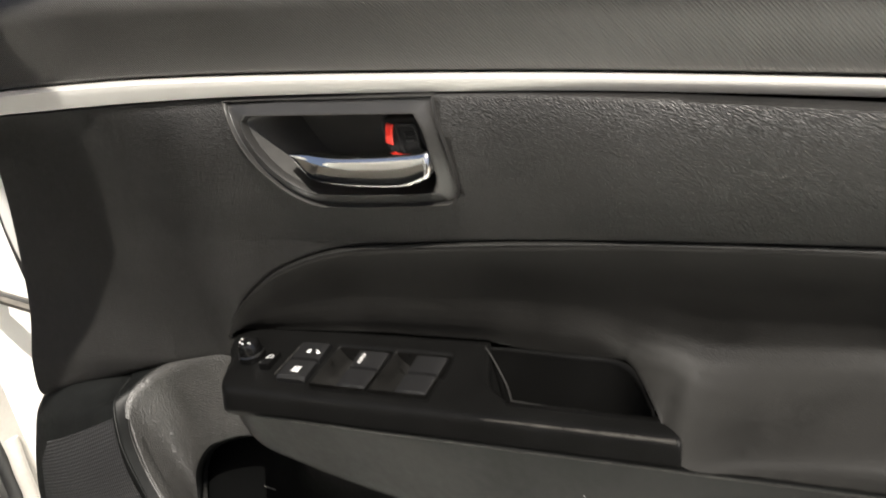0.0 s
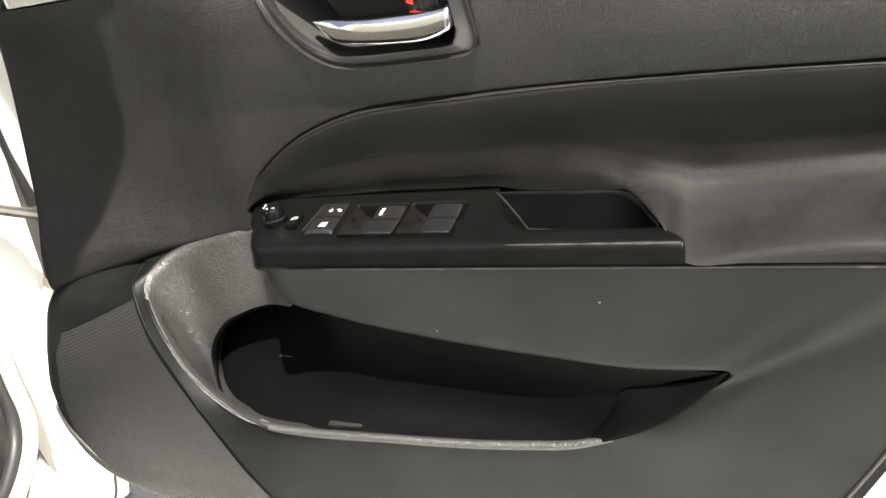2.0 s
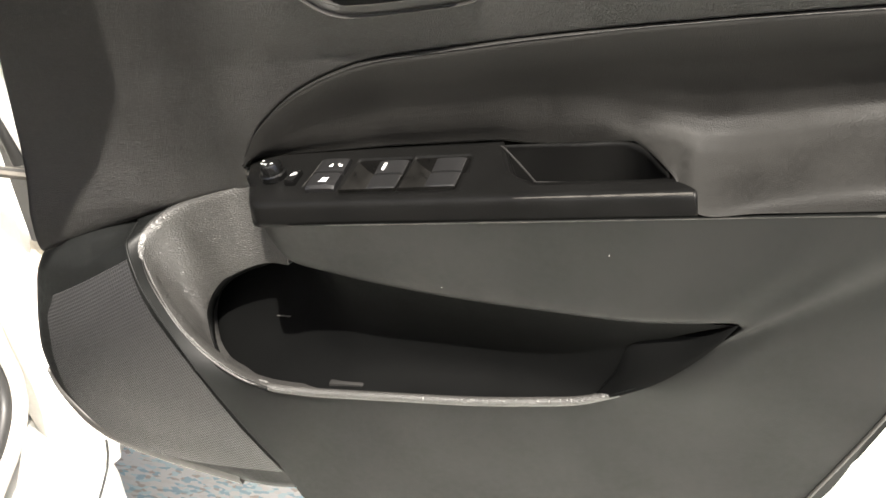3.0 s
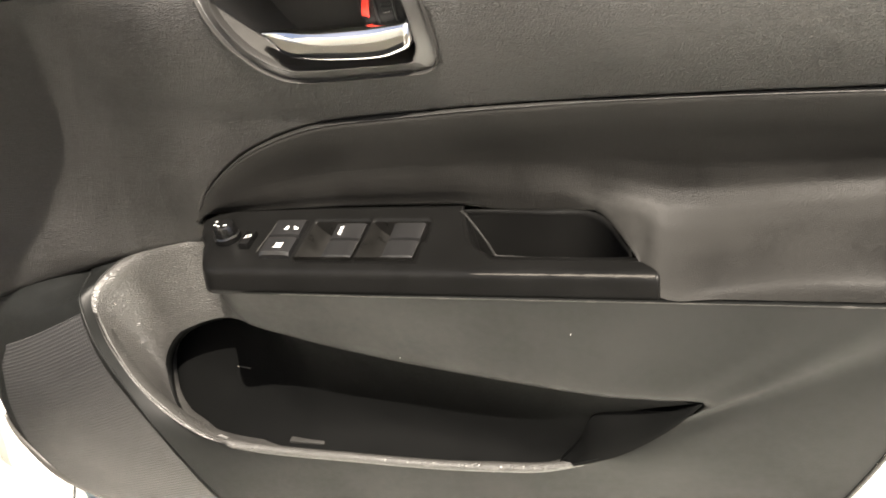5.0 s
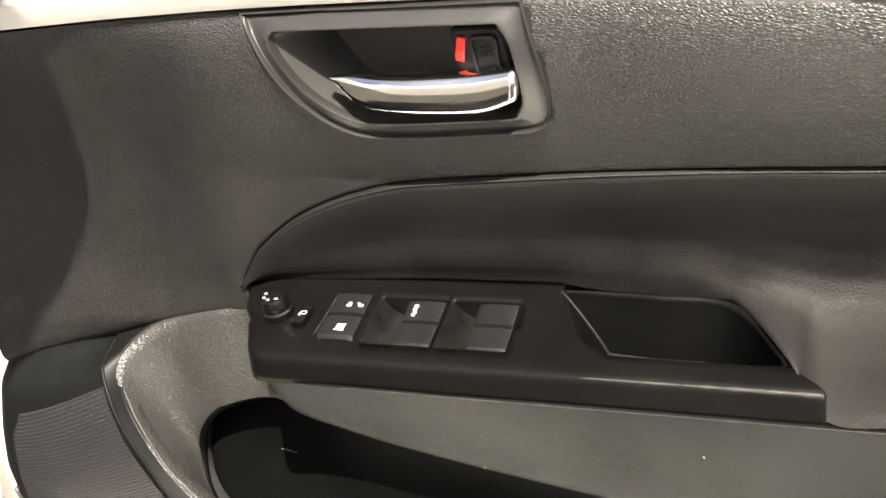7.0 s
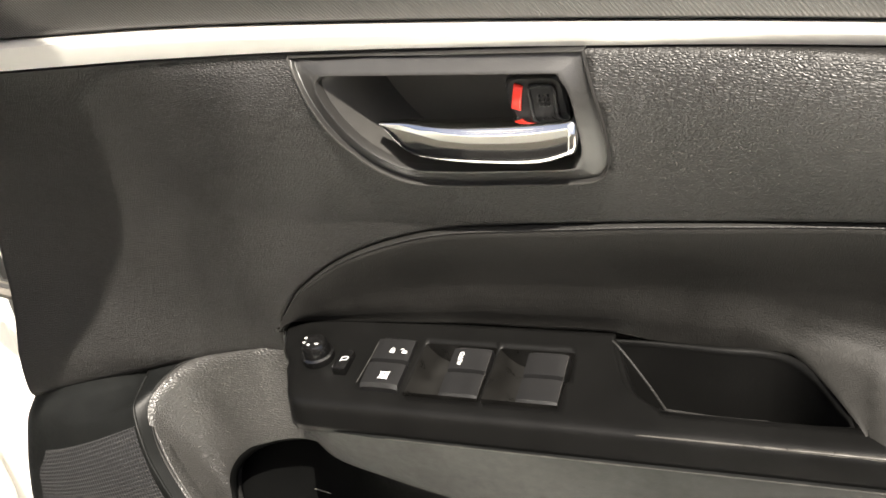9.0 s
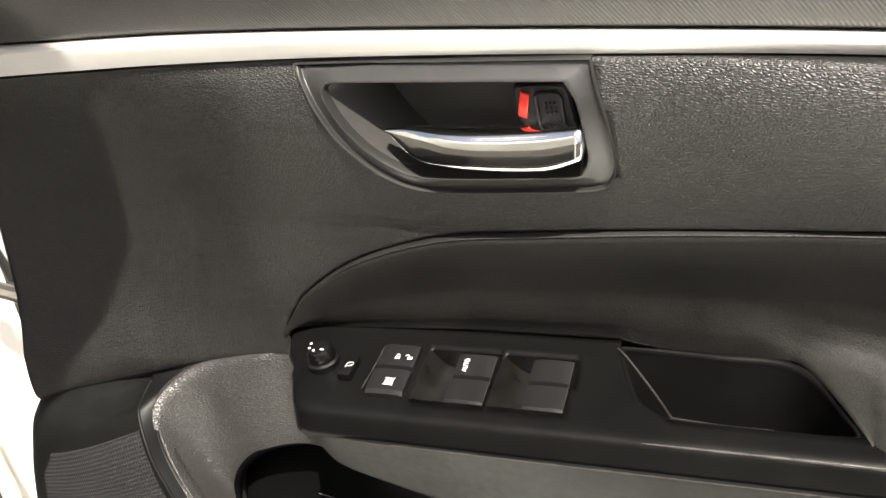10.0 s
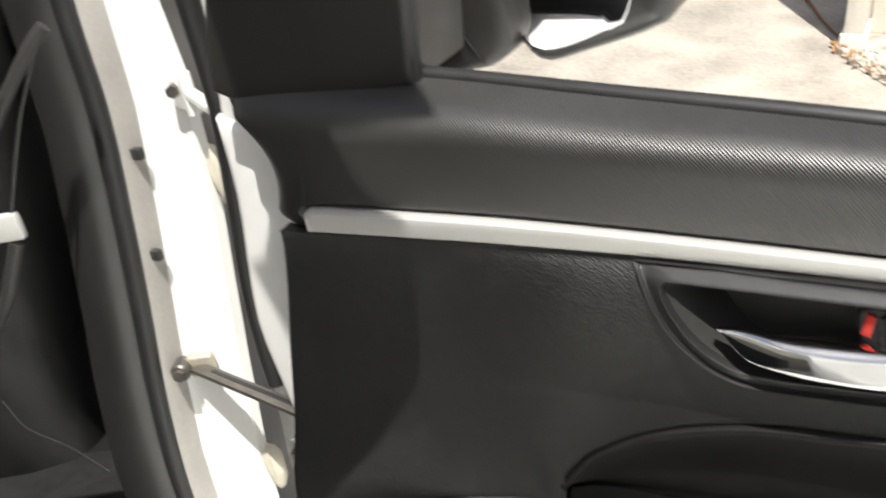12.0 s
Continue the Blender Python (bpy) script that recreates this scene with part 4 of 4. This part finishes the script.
rows = [[r[0] + Vector((0.004, 0.03, 0)), r[0] + Vector((-0.0035, 0.008, -0.001)), r[0] + Vector((-0.0015, 0.002, 0)), *r[1:], r[-1] + Vector((0, 0.002, 0)), r[-1] + Vector((-0.001, 0.010, 0))] for r in rows]
spk = part("speaker_panel", loft(rows), LOWER, door, "charcoal plastic speaker panel", 50)
rows = speaker_rows(40, 0.14, 0.985, 18, 0.0012, 0.05)[:-5]
back = [[p + Vector((0, 0.003, 0)) for p in rows[0]], *rows]
part("speaker_grille", loft(back), GRILLE, spk, "perforated speaker grille", 50)

rim = matched(SPK_LEFT, 8)[34:]
lip = [[], [], [], [], []]
for k, p in enumerate(rim):
    along = (rim[min(k + 1, len(rim) - 1)] - rim[max(k - 1, 0)]).normalized()
    out = Vector((along.z, 0, -along.x)) * (-1 if along.z > 0 else 1) if abs(along.z) > abs(along.x) else Vector((along.z, 0, -along.x)) * (1 if along.x > 0 else -1)
    w = 0.15 + 0.85 * smooth01(0, 18, k)
    for row, (o, y) in zip(lip, ((-0.0075, 0.0002), (-0.0050, -0.0012), (0.002, -0.0022), (0.008, 0.0010), (0.0105, 0.010))):
        row.append(p + out * o * w + Vector((0, y, 0)))
part("speaker_lip", loft(lip), PALE, spk, "grey rounded lower lip", 60, 0.001)

part("trim_backing", slab([(q.x, q.y) for q in curve([(-0.150, 0.825), (-0.185, 0.70), (-0.205, 0.60), (-0.19, 0.49), (-0.05, 0.44), (0.12, 0.39), (0.30, 0.345), (0.364, 0.378), (0.396, 0.426), (0.430, 0.50), (0.46, 0.62), (0.55, 0.72), (0.55, 0.785), (0.2, 0.81)], 120, True, (0, 11, 12))], 0.031, 0.041), SATIN, door, "black backing of the door trim", 40)

# ---- white door shell, mirror trim and mirror ----
SHELL = [(-0.217, 0.866), (-0.2205, 0.810), (-0.2335, 0.745), (-0.2385, 0.705), (-0.2345, 0.660), (-0.230, 0.610), (-0.228, 0.545), (-0.220, 0.480), (-0.175, 0.430), (-0.05, 0.395), (0.12, 0.330), (0.34, 0.330), (0.44, 0.400), (0.50, 0.520), (0.54, 0.62), (0.62, 0.72), (0.62, 0.790), (0.55, 0.795), (0.42, 0.812), (0.2, 0.835), (0.0, 0.848), (-0.085, 0.853), (-0.15, 0.856), (-0.196, 0.862)]
part("door_shell", slab([(q.x, q.y) for q in curve(SHELL, 140, True, (0, 15, 16))], 0.042, 0.120, 0.006), PAINT, door, "white painted steel door shell", 40)
FRAME = [(-0.2185, 0.850), (-0.2120, 0.885), (-0.2055, 0.915), (-0.1990, 1.05), (-0.168, 1.05), (-0.1850, 0.937), (-0.1970, 0.901), (-0.1970, 0.870), (-0.192, 0.850)]
part("window_frame", slab([(q.x, q.y) for q in curve(FRAME, 80, True, (0, 3, 4, 8))], 0.047, 0.090, 0.005), PAINT, door, "white painted window frame", 40)
part("door_seal", tube(curve([(-0.222, 0.056, 1.000), (-0.222, 0.058, 0.930), (-0.225, 0.060, 0.870), (-0.238, 0.062, 0.800), (-0.256, 0.064, 0.715), (-0.262, 0.066, 0.640)], 60), 0.0075, 10), RUBBER, door, "black rubber door seal")
SAIL = [(-0.1915, 0.8900), (-0.1640, 0.8820), (-0.0990, 0.8790), (-0.0820, 0.8830), (-0.0690, 0.8900), (-0.0570, 0.8910), (-0.0430, 0.9970), (-0.1570, 1.0120), (-0.1720, 0.9570), (-0.1855, 0.9170)]
part("mirror_trim", slab([(q.x, q.y) for q in curve(SAIL, 80, True, (0, 5, 6, 7))], 0.0225, 0.085, 0.004), PALE, door, "dark smooth plastic mirror trim", 40)
part("window_channel", tube(curve([(-0.0595, 0.030, 0.886), (-0.052, 0.030, 0.938), (-0.041, 0.030, 0.997)], 16), 0.004, 8), RUBBER, door, "black rubber window channel")

mirror = part("door_mirror", slab([(q.x, q.y) for q in curve([(-0.066, 0.985), (-0.068, 0.905), (-0.052, 0.880), (-0.036, 0.863), (-0.009, 0.868), (0.033, 0.8805), (0.044, 0.896), (0.056, 0.985)], 60, True, (0, 7))], 0.130, 0.200, 0.012), BEZEL, door, "dark grey door mirror housing", 40)
foot = slab([(q.x, q.y) for q in curve([(-0.110, 0.985), (-0.121, 0.8625), (-0.104, 0.8615), (-0.080, 0.8665), (-0.056, 0.8705), (-0.044, 0.890), (-0.050, 0.985)], 50, True, (0, 1, 6))], 0.108, 0.165, 0.008)
part("mirror_foot", foot, PALE, mirror, "", 40)
part("mirror_seam", tube(curve([(-0.083, 0.1075, 0.915), (-0.072, 0.1070, 0.893), (-0.060, 0.1075, 0.873)], 10), 0.0008, 6), RUBBER, mirror, "dark seam of the mirror foot")
glass = slab([(q.x, q.y) for q in curve([(-0.054, 0.985), (-0.057, 0.904), (-0.045, 0.886), (-0.031, 0.8735), (0.004, 0.8825), (0.023, 0.898), (0.036, 0.985)], 50, True, (0, 6))], 0.1265, 0.1295, 0.0008)
part("mirror_glass", glass, MIRROR, mirror, "curved mirror glass", 40)

# ---- the car's body: hinge pillar, seal, dashboard end, sill ----
body = car
AX, NX, H0 = Vector((-0.908, -0.419, 0)), Vector((0.419, -0.908, 0)), Vector((-0.30, 0.10, 0))


def on_jamb(a, z, off=0.0):
    """A place on the hinge pillar: a metres inwards from the hinge, off metres towards the rear."""
    return H0 + a * AX + off * NX + Vector((0, 0, z))


Z = (1.05, 0.93, 0.86, 0.78, 0.70, 0.63, 0.55, 0.48, 0.40, 0.33, 0.295, 0.27)
EDGE = (0.020, 0.030, 0.034, 0.046, 0.060, 0.073, 0.084, 0.088, 0.089, 0.086, 0.084, 0.083)     # inner edge of the white pillar
HINGE = (-0.010, 0.000, -0.004, 0.001, 0.013, 0.023, 0.033, 0.040, 0.034, 0.040, 0.048, 0.056)    # its outer edge, towards the hinge
pillar = loft([[on_jamb(e + 0.012, z, 0.006) for z, e in zip(Z, EDGE)], [on_jamb(e + 0.002, z, 0.004) for z, e in zip(Z, EDGE)], [on_jamb(e - 0.004, z, 0.002) for z, e in zip(Z, EDGE)],
               [on_jamb(e - 0.012, z, 0.0) for z, e in zip(Z, EDGE)], [on_jamb(h, z, 0.0) for z, h in zip(Z, HINGE)], [on_jamb(h - 0.006, z, -0.006) for z, h in zip(Z, HINGE)]])
part("hinge_pillar", pillar, PAINT, body, "white painted hinge pillar", 35)
# white body in the hinge gap; its shade is put into the grey colour
part("hinge_recess", loft([[on_jamb(h + o, z, f) for z, h in zip(Z, HINGE)] for o, f in ((-0.005, -0.006), (-0.008, -0.05), (-0.10, -0.075), (-0.13, -0.40))]), SHADED, body, "recess behind the hinges with shade painted in grey", 50)
# the band's shading along the pillar edge is put into its grey colour
part("pinch_trim", loft([[on_jamb(e + o, z, f) for z, e in zip(Z, EDGE)] for o, f in ((-0.003, 0.002), (0.003, 0.010), (0.007, 0.019), (0.012, 0.021), (0.016, 0.014))]), PINCH, body, "pinch-weld edge with its shading painted grey", 60)
TURN = [(0.1045, 0.455, 0.021), (0.1050, 0.425, 0.024), (0.1060, 0.400, 0.040), (0.1090, 0.384, 0.070), (0.1140, 0.375, 0.110), (0.120, 0.370, 0.20), (0.126, 0.368, 0.45), (0.13, 0.368, 0.9)]
part("sill_flange", tube(curve([on_jamb(EDGE[7] + 0.004, 0.485, 0.012)] + [on_jamb(a - 0.0125, z - 0.004, f - 0.002) for a, z, f in TURN], 90), 0.0075, 10), PINCH, body, "pale grey flange along the sill")
part("opening_seal", tube(curve([on_jamb(e + 0.0165, z, 0.020) for z, e in zip(Z[:8], EDGE)] + [on_jamb(*p) for p in TURN], 140), 0.0075, 12), RUBBER, body, "black rubber door opening seal")
inner = loft([curve([on_jamb(e + 0.019 + o * lerp(0.046, 0.060, smooth01(0.98, 0.50, z)), z, f) for z, e in zip(Z, EDGE)], 60) for o, f in ((0.0, 0.014), (0.12, 0.022), (0.55, 0.026), (0.85, 0.020), (1.0, -0.02))])
part("pillar_trim", inner, BEZEL, body, "dark grey plastic pillar trim", 50)
for z, e in ((0.826, 0.036), (0.745, 0.050)):
    part("trim_clip", box(-0.0045, 0.0045, -0.003, 0.003, -0.0045, 0.0045, 0.0015, m=Matrix.Translation(on_jamb(e + 0.002, z, 0.012))), PALE, body, "small dark trim clip")
# the dashboard's outer end and the dark footwell below it
dash = []
for z, a0, f in ((1.02, 0.088, 0.05), (0.93, 0.094, 0.055), (0.86, 0.110, 0.06), (0.78, 0.130, 0.06), (0.70, 0.150, 0.055), (0.63, 0.165, 0.045), (0.57, 0.168, 0.02), (0.555, 0.160, -0.08)):
    dash.append([on_jamb(a0, z, -0.10), on_jamb(a0 + 0.002, z, f - 0.02), on_jamb(a0 + 0.012, z, f), on_jamb(a0 + 0.05, z, f + 0.012), on_jamb(a0 + 0.16, z, f + 0.02), on_jamb(a0 + 0.45, z, f + 0.03)])
part("dashboard_end", loft(dash, flip=True), DASH, body, "dark grained dashboard end panel", 50, 0.003)
part("dash_strip", box(0.0, 0.10, -0.004, 0.004, -0.010, 0.010, 0.003, m=Matrix.Translation(on_jamb(0.108, 0.809, 0.068)) @ Matrix(((-0.908, 0.419, 0, 0), (-0.419, -0.908, 0, 0), (0, 0, 1, 0), (0, 0, 0, 1)))), SILVER, body, "silver dashboard trim end")
part("dash_seam", tube(curve([on_jamb(0.046, 0.931, 0.066), on_jamb(0.077, 0.884, 0.068), on_jamb(0.107, 0.828, 0.068), on_jamb(0.138, 0.766, 0.066), on_jamb(0.160, 0.731, 0.064)], 30), 0.0014, 8), BEZEL, body, "grey edge of the dashboard end cap")
for name, pts, r in (("dash_rib", ((0.040, 0.935, 0.068), (0.053, 0.924, 0.070), (0.075, 0.902, 0.071), (0.098, 0.878, 0.070)), 0.0045), ("dash_rib", ((0.117, 0.797, 0.068), (0.130, 0.775, 0.069), (0.142, 0.755, 0.069), (0.160, 0.735, 0.068)), 0.005), ("dash_lower_edge", ((0.188, 0.665, 0.062), (0.181, 0.636, 0.060), (0.156, 0.608, 0.056), (0.142, 0.574, 0.046)), 0.0012)):
    part(name, tube(curve([on_jamb(*p) for p in pts], 24), r, 10), PALE if r > 0.002 else BEZEL, body, "grey moulded dashboard edge")
part("footwell", loft([[on_jamb(a, z, f) for z in (1.0, 0.7, 0.45, 0.22)] for a, f in ((0.075, -0.10), (0.25, -0.35), (0.9, -0.35))]), CARPET, body, "dark footwell lining")
# the sill under the door opening
sill = []
for off in np.linspace(-0.02, 1.2, 20).tolist():
    r = smooth01(0.25, 0.0, off)
    sill.append([on_jamb(a, z, off) for a, z in ((0.16, 0.10), (0.165 - 0.02 * r, 0.30 + 0.05 * r), (0.13, 0.340 + 0.02 * r), (0.085 + 0.02 * r, 0.335 + 0.03 * r), (0.082, 0.29), (0.068, 0.270), (0.067, 0.24), (0.076, 0.18), (0.09, 0.12), (0.16, 0.10))])
part("body_sill", loft(sill, flip=True), PAINT, body, "white painted body sill", 50)
part("sill_gap", tube([on_jamb(0.0505, 0.305, 0.003), on_jamb(0.0555, 0.287, 0.004), on_jamb(0.061, 0.273, 0.010)] + [on_jamb(0.064, 0.267, off) for off in np.linspace(0.02, 1.0, 20).tolist()], 0.0016, 6), RUBBER, body, "thin dark gap along the sill")
wing = loft([[on_jamb(-0.105, z, -0.076), on_jamb(-0.13 - 0.02 * math.sin(z * 3), z, -0.3), on_jamb(-0.12, z, -0.9)] for z in (1.0, 0.8, 0.6, 0.4, 0.25, 0.18)], flip=True)
part("front_wing", wing, PAINT, body, "white painted front wing", 50, 0.002)
# unseen blocker, added to cast the shade edge SHADE on the door panel
SHADE = [(-0.1347, 0.9526), (-0.1225, 0.9250), (-0.1103, 0.8974), (-0.1046, 0.8748), (-0.1016, 0.8494), (-0.0931, 0.8219), (-0.0713, 0.7825), (-0.0809, 0.7431), (-0.1052, 0.7036), (-0.1272, 0.6642), (-0.1535, 0.6248), (-0.1790, 0.5854), (-0.2173, 0.5263)]
edge = [Vector((x, 0.0, z)) - SUN_DOOR * lerp(0.35, 0.80, i / 12) for i, (x, z) in enumerate(SHADE)]
line = curve(edge, 90)
reach = [lerp(0.030, 0.090, i / 90) for i in range(91)]
pill = loft([[p + Vector((-r, -0.02, -0.01)) for p, r in zip(line, reach)], [p + Vector((-0.5 * r, -0.02, -0.004)) for p, r in zip(line, reach)], [p + Vector((-0.004, -0.004, 0.004)) for p in line], line, [p + Vector((-0.006, 0.012, 0.008)) for p in line], [p + Vector((-r, 0.02, 0.03)) for p, r in zip(line, reach)]])
part("panel_shade_caster", pill, PAINT, body, "unseen white shade caster for the door panel", 50)
# a second unseen blocker, added to shade the sill's front end
SILL_SHADE = [(-0.1525, 0.8991), (-0.0601, 0.8971), (-0.0301, 0.8971), (-0.0304, 0.9655), (-0.0309, 1.0681), (-0.1525, 1.0681)]
caster_rings = [[Vector((x, 0.0, z)) - SUN_DOOR * d for x, z in SILL_SHADE] for d in (0.50, 0.53)]
corner = loft(caster_rings, True)
cap(corner, caster_rings[0], True)
cap(corner, caster_rings[1])
bmesh.ops.recalc_face_normals(corner, faces=corner.faces[:])
part("sill_shade_caster", corner, PAINT, body, "unseen white shade caster for the sill", 40)


# door check strap and hinges
along = look(on_jamb(0.052, 0.640, 0.014), Vector((-0.185, 0.035, 0.638))) @ pose(0, 0, 0, 0, 90, 0)
part("check_strap", box(-0.004, 0.125, -0.002, 0.002, -0.0060, 0.0060, 0.001, m=along), STEEL, body, "worn steel door check strap")
part("strap_groove", box(0.016, 0.120, -0.0024, 0.0024, -0.0034, 0.0004, 0.0004, m=along), RUBBER, body, "dark groove along the strap")
tubes = tube([on_jamb(0.066, 0.641, 0.006), on_jamb(0.066, 0.641, 0.019), on_jamb(0.066, 0.641, 0.0205)], 0.0080, 20, taper=lambda u: 1.0 if u < 0.9 else 0.82)
tube([on_jamb(0.066, 0.641, 0.0200), on_jamb(0.066, 0.641, 0.0245)], 0.0052, 6, tubes)
part("strap_bolt", tubes, STEEL, body, "steel strap pivot bolt", 40)
part("strap_bracket", box(-0.011, 0.011, -0.005, 0.004, -0.0095, 0.0095, 0.0032, segments=3, m=Matrix.Translation(on_jamb(0.051, 0.640, 0.008)) @ Matrix(((-0.908, 0.419, 0, 0), (-0.419, -0.908, 0, 0), (0, 0, 1, 0), (0, 0, 0, 1)))), ZINC, body, "pale zinc-plated strap bracket")
for z in (0.862, 0.535):
    h = box(-0.010, 0.012, -0.004, 0.004, -0.012, 0.012, 0.003, m=Matrix.Translation(on_jamb(-0.004, z, 0.003)) @ pose(0, 0, 0, 0, 0, -20))
    tube([on_jamb(-0.012, z - 0.015, 0.010), on_jamb(-0.012, z + 0.015, 0.010)], 0.0050, 14, h)
    box(0.0, 0.050, -0.003, 0.003, -0.005, 0.004, 0.0015, h, m=look(on_jamb(-0.012, z, 0.010), Vector((-0.215, 0.06, z - 0.008))) @ pose(0, 0, 0, 0, 90, 0))
    part("door_hinge", h, PAINT, body, "white painted door hinge", 40)
    part("hinge_bolt", tube([on_jamb(-0.002, z + 0.004, 0.006), on_jamb(-0.002, z + 0.004, 0.014)], 0.005, 6), STEEL, body, "steel hinge bolt", 30)
    blob = bmesh.new()
    bmesh.ops.create_icosphere(blob, subdivisions=3, radius=1.0)
    for v in blob.verts:
        at = on_jamb(-0.0145, 0.797, 0.004) if z > 0.7 else on_jamb(0.022, 0.525, 0.004)
        v.co = at + Vector((v.co.x * 0.009, v.co.y * 0.008, v.co.z * 0.024)) * (1 + 0.2 * noise.noise(v.co * 2))
    part("sealant_pad", blob, CREAM, body, "cream sealant pad", 60)

# the cabin that closes the place beside the door: floor, roof, far side and seat base, all plain
def sheet(points, n=6):
    a, b, c, d = points
    return loft([[a.lerp(b, i / n).lerp(d.lerp(c, i / n), j / n) for i in range(n + 1)] for j in range(n + 1)])


part("cabin_floor", sheet([on_jamb(0.14, 0.28, -0.35), on_jamb(1.35, 0.28, -0.35), on_jamb(1.35, 0.28, 2.2), on_jamb(0.14, 0.28, 2.2)]), CARPET, body, "black carpeted cabin floor", 40, 0.01)
part("roof", sheet([on_jamb(0.20, 1.42, 0.35), on_jamb(1.30, 1.42, 0.35), on_jamb(1.30, 1.46, 2.2), on_jamb(0.20, 1.46, 2.2)]), PAINT, body, "white roof", 40, 0.03)
part("far_side", sheet([on_jamb(1.36, 0.25, -0.4), on_jamb(1.36, 0.25, 2.2), on_jamb(1.34, 0.90, 2.2), on_jamb(1.36, 0.90, -0.4)]), DASH, body, "dark far door trim", 40, 0.02)
part("rear_pillar", sheet([on_jamb(0.02, 0.20, 1.02), on_jamb(0.10, 0.20, 1.32), on_jamb(0.22, 1.42, 1.30), on_jamb(0.16, 1.42, 1.05)]), PAINT, body, "white centre pillar", 40, 0.04)


# ---- outside, seen through the window opening ----
def rubble(seed):
    """Broken mortar, small stones and dry leaves on a thin bed of dirt, beside the foot of the wall."""
    rng = random.Random(seed)
    bm = bmesh.new()
    edge = curve([(-0.125, 2.60), (-0.060, 2.47), (0.030, 2.35), (0.085, 2.26), (0.130, 2.10), (0.26, 1.95), (0.70, 1.90), (0.95, 2.30), (0.90, 2.74), (0.40, 2.76), (-0.03, 2.74), (-0.050, 2.62)], 72, True)
    ring = [Vector((p.x + 0.012 * noise.noise(Vector((p.x * 30, p.y * 30, 1))), p.y + 0.012 * noise.noise(Vector((p.x * 30, p.y * 30, 7))), 0.002)) for p in edge]
    mid = Vector((0.40, 2.38, 0.004))
    loft([ring] + [[p.lerp(mid, v) + Vector((0, 0, h + 0.006 * noise.noise(p.lerp(mid, v) * 18))) for p in ring] for v, h in ((0.05, 0.007), (0.2, 0.010), (0.45, 0.014), (0.75, 0.016))], True, bm, flip=True)
    cap(bm, [p.lerp(mid, 0.75) + Vector((0, 0, 0.016)) for p in ring])
    bmesh.ops.recalc_face_normals(bm, faces=bm.faces[:])
    for k in range(420):
        p = ring[rng.randrange(0, 34)].lerp(mid, abs(rng.gauss(0, 0.22)))
        r = rng.uniform(0.003, 0.011)
        turn = Euler((rng.uniform(0, 6), rng.uniform(0, 6), rng.uniform(0, 6))).to_matrix()
        ico = bmesh.ops.create_icosphere(bm, subdivisions=1, radius=r)
        for v in ico["verts"]:
            v.co = turn @ Vector((v.co.x * 1.4, v.co.y, v.co.z * 0.6)) + p + Vector((0, 0, 0.008 + 0.3 * r))
        for face in {f for v in ico["verts"] for f in v.link_faces}:
            face.material_index = 1 if k % 3 else 0
    # dry leaves, bent along their middle, mostly at the edge of the dirt
    for _ in range(190):
        p = ring[rng.randrange(0, 34)].lerp(mid, abs(rng.gauss(0, 0.07)) - 0.015)
        n, w = rng.uniform(0.010, 0.026), rng.uniform(0.004, 0.009)
        turn = Euler((rng.uniform(-0.5, 0.5), rng.uniform(-0.5, 0.5), rng.uniform(0, 6))).to_matrix()
        at = p + Vector((0, 0, 0.012))
        tip, tail, left, right = (bm.verts.new(turn @ Vector(q) + at) for q in ((n, 0, 0), (-n, 0, 0), (0, w, 0.003), (0, -w, 0.003)))
        for q in ((tail, tip, left), (tip, tail, right)):
            bm.faces.new(q).material_index = 2
    return bm


STONE = material("grey and cream dirt", (0.40, 0.36, 0.30), 0.9, vary=0.55, grain=0.004, scale=60, stain=16)
MORTAR = material("pale broken mortar", (0.50, 0.47, 0.41), 0.9, vary=0.4, grain=0.002, scale=120, stain=20)
LEAF = material("dry brown leaf", (0.30, 0.16, 0.06), 0.7, vary=0.5, stain=60)
gravel = part("gravel", rubble(4), (STONE, MORTAR, LEAF), None, "", 30)
tagged(gravel, "pale rubble with dry brown leaves along its edge", "gravel", kind="stuff")
WASH = material("white lime wash", (0.74, 0.71, 0.64), 0.85, vary=0.15, grain=0.001, scale=90, stain=9)
pier = thing("gate_pier", "white lime-washed masonry pier standing on the concrete", "pier", pose(-0.105, 2.60, 0))
part("shaft", box(0.0, 0.058, 0.0, 0.30, 0.04, 1.9, 0.008), WASH, pier, "white lime-washed shaft")
part("foot", box(-0.010, 0.066, -0.010, 0.31, -0.02, 0.045, 0.012), WASH, pier, "chipped foot of the pier")
low_wall = part("wall_north", box(-0.045, 3.2, 2.76, 2.90, 0.0, 1.6, 0.006), WASH, None)
tagged(low_wall, "cream lime-washed low wall behind the rubble", "wall", kind="structure")
twig = part("dry_twig", tube(curve([(-0.300, 3.10, 0.006), (-0.250, 2.98, 0.010), (-0.190, 2.83, 0.007), (-0.112, 2.665, 0.006)], 30), 0.006, 6, taper=lambda u: 1.0 - 0.6 * u), LEAF, None)
tagged(twig, "thin dry brown twig lying on the concrete", "twig")

# plain walls that close the yard behind the car
PLASTER = material("dull cream plaster", (0.17, 0.155, 0.13), 0.9, vary=0.15, grain=0.002, scale=60, stain=1.5)
for name, x0, x1, y0, y1 in (("wall_south", -7.0, 5.2, -3.4, -3.2), ("wall_west", -7.0, -6.8, -3.2, 3.0)):
    w = part(name, box(x0, x1, y0, y1, 0.0, 2.2), PLASTER, None)
    tagged(w, "plain dull cream plastered yard wall", "wall", kind="structure")
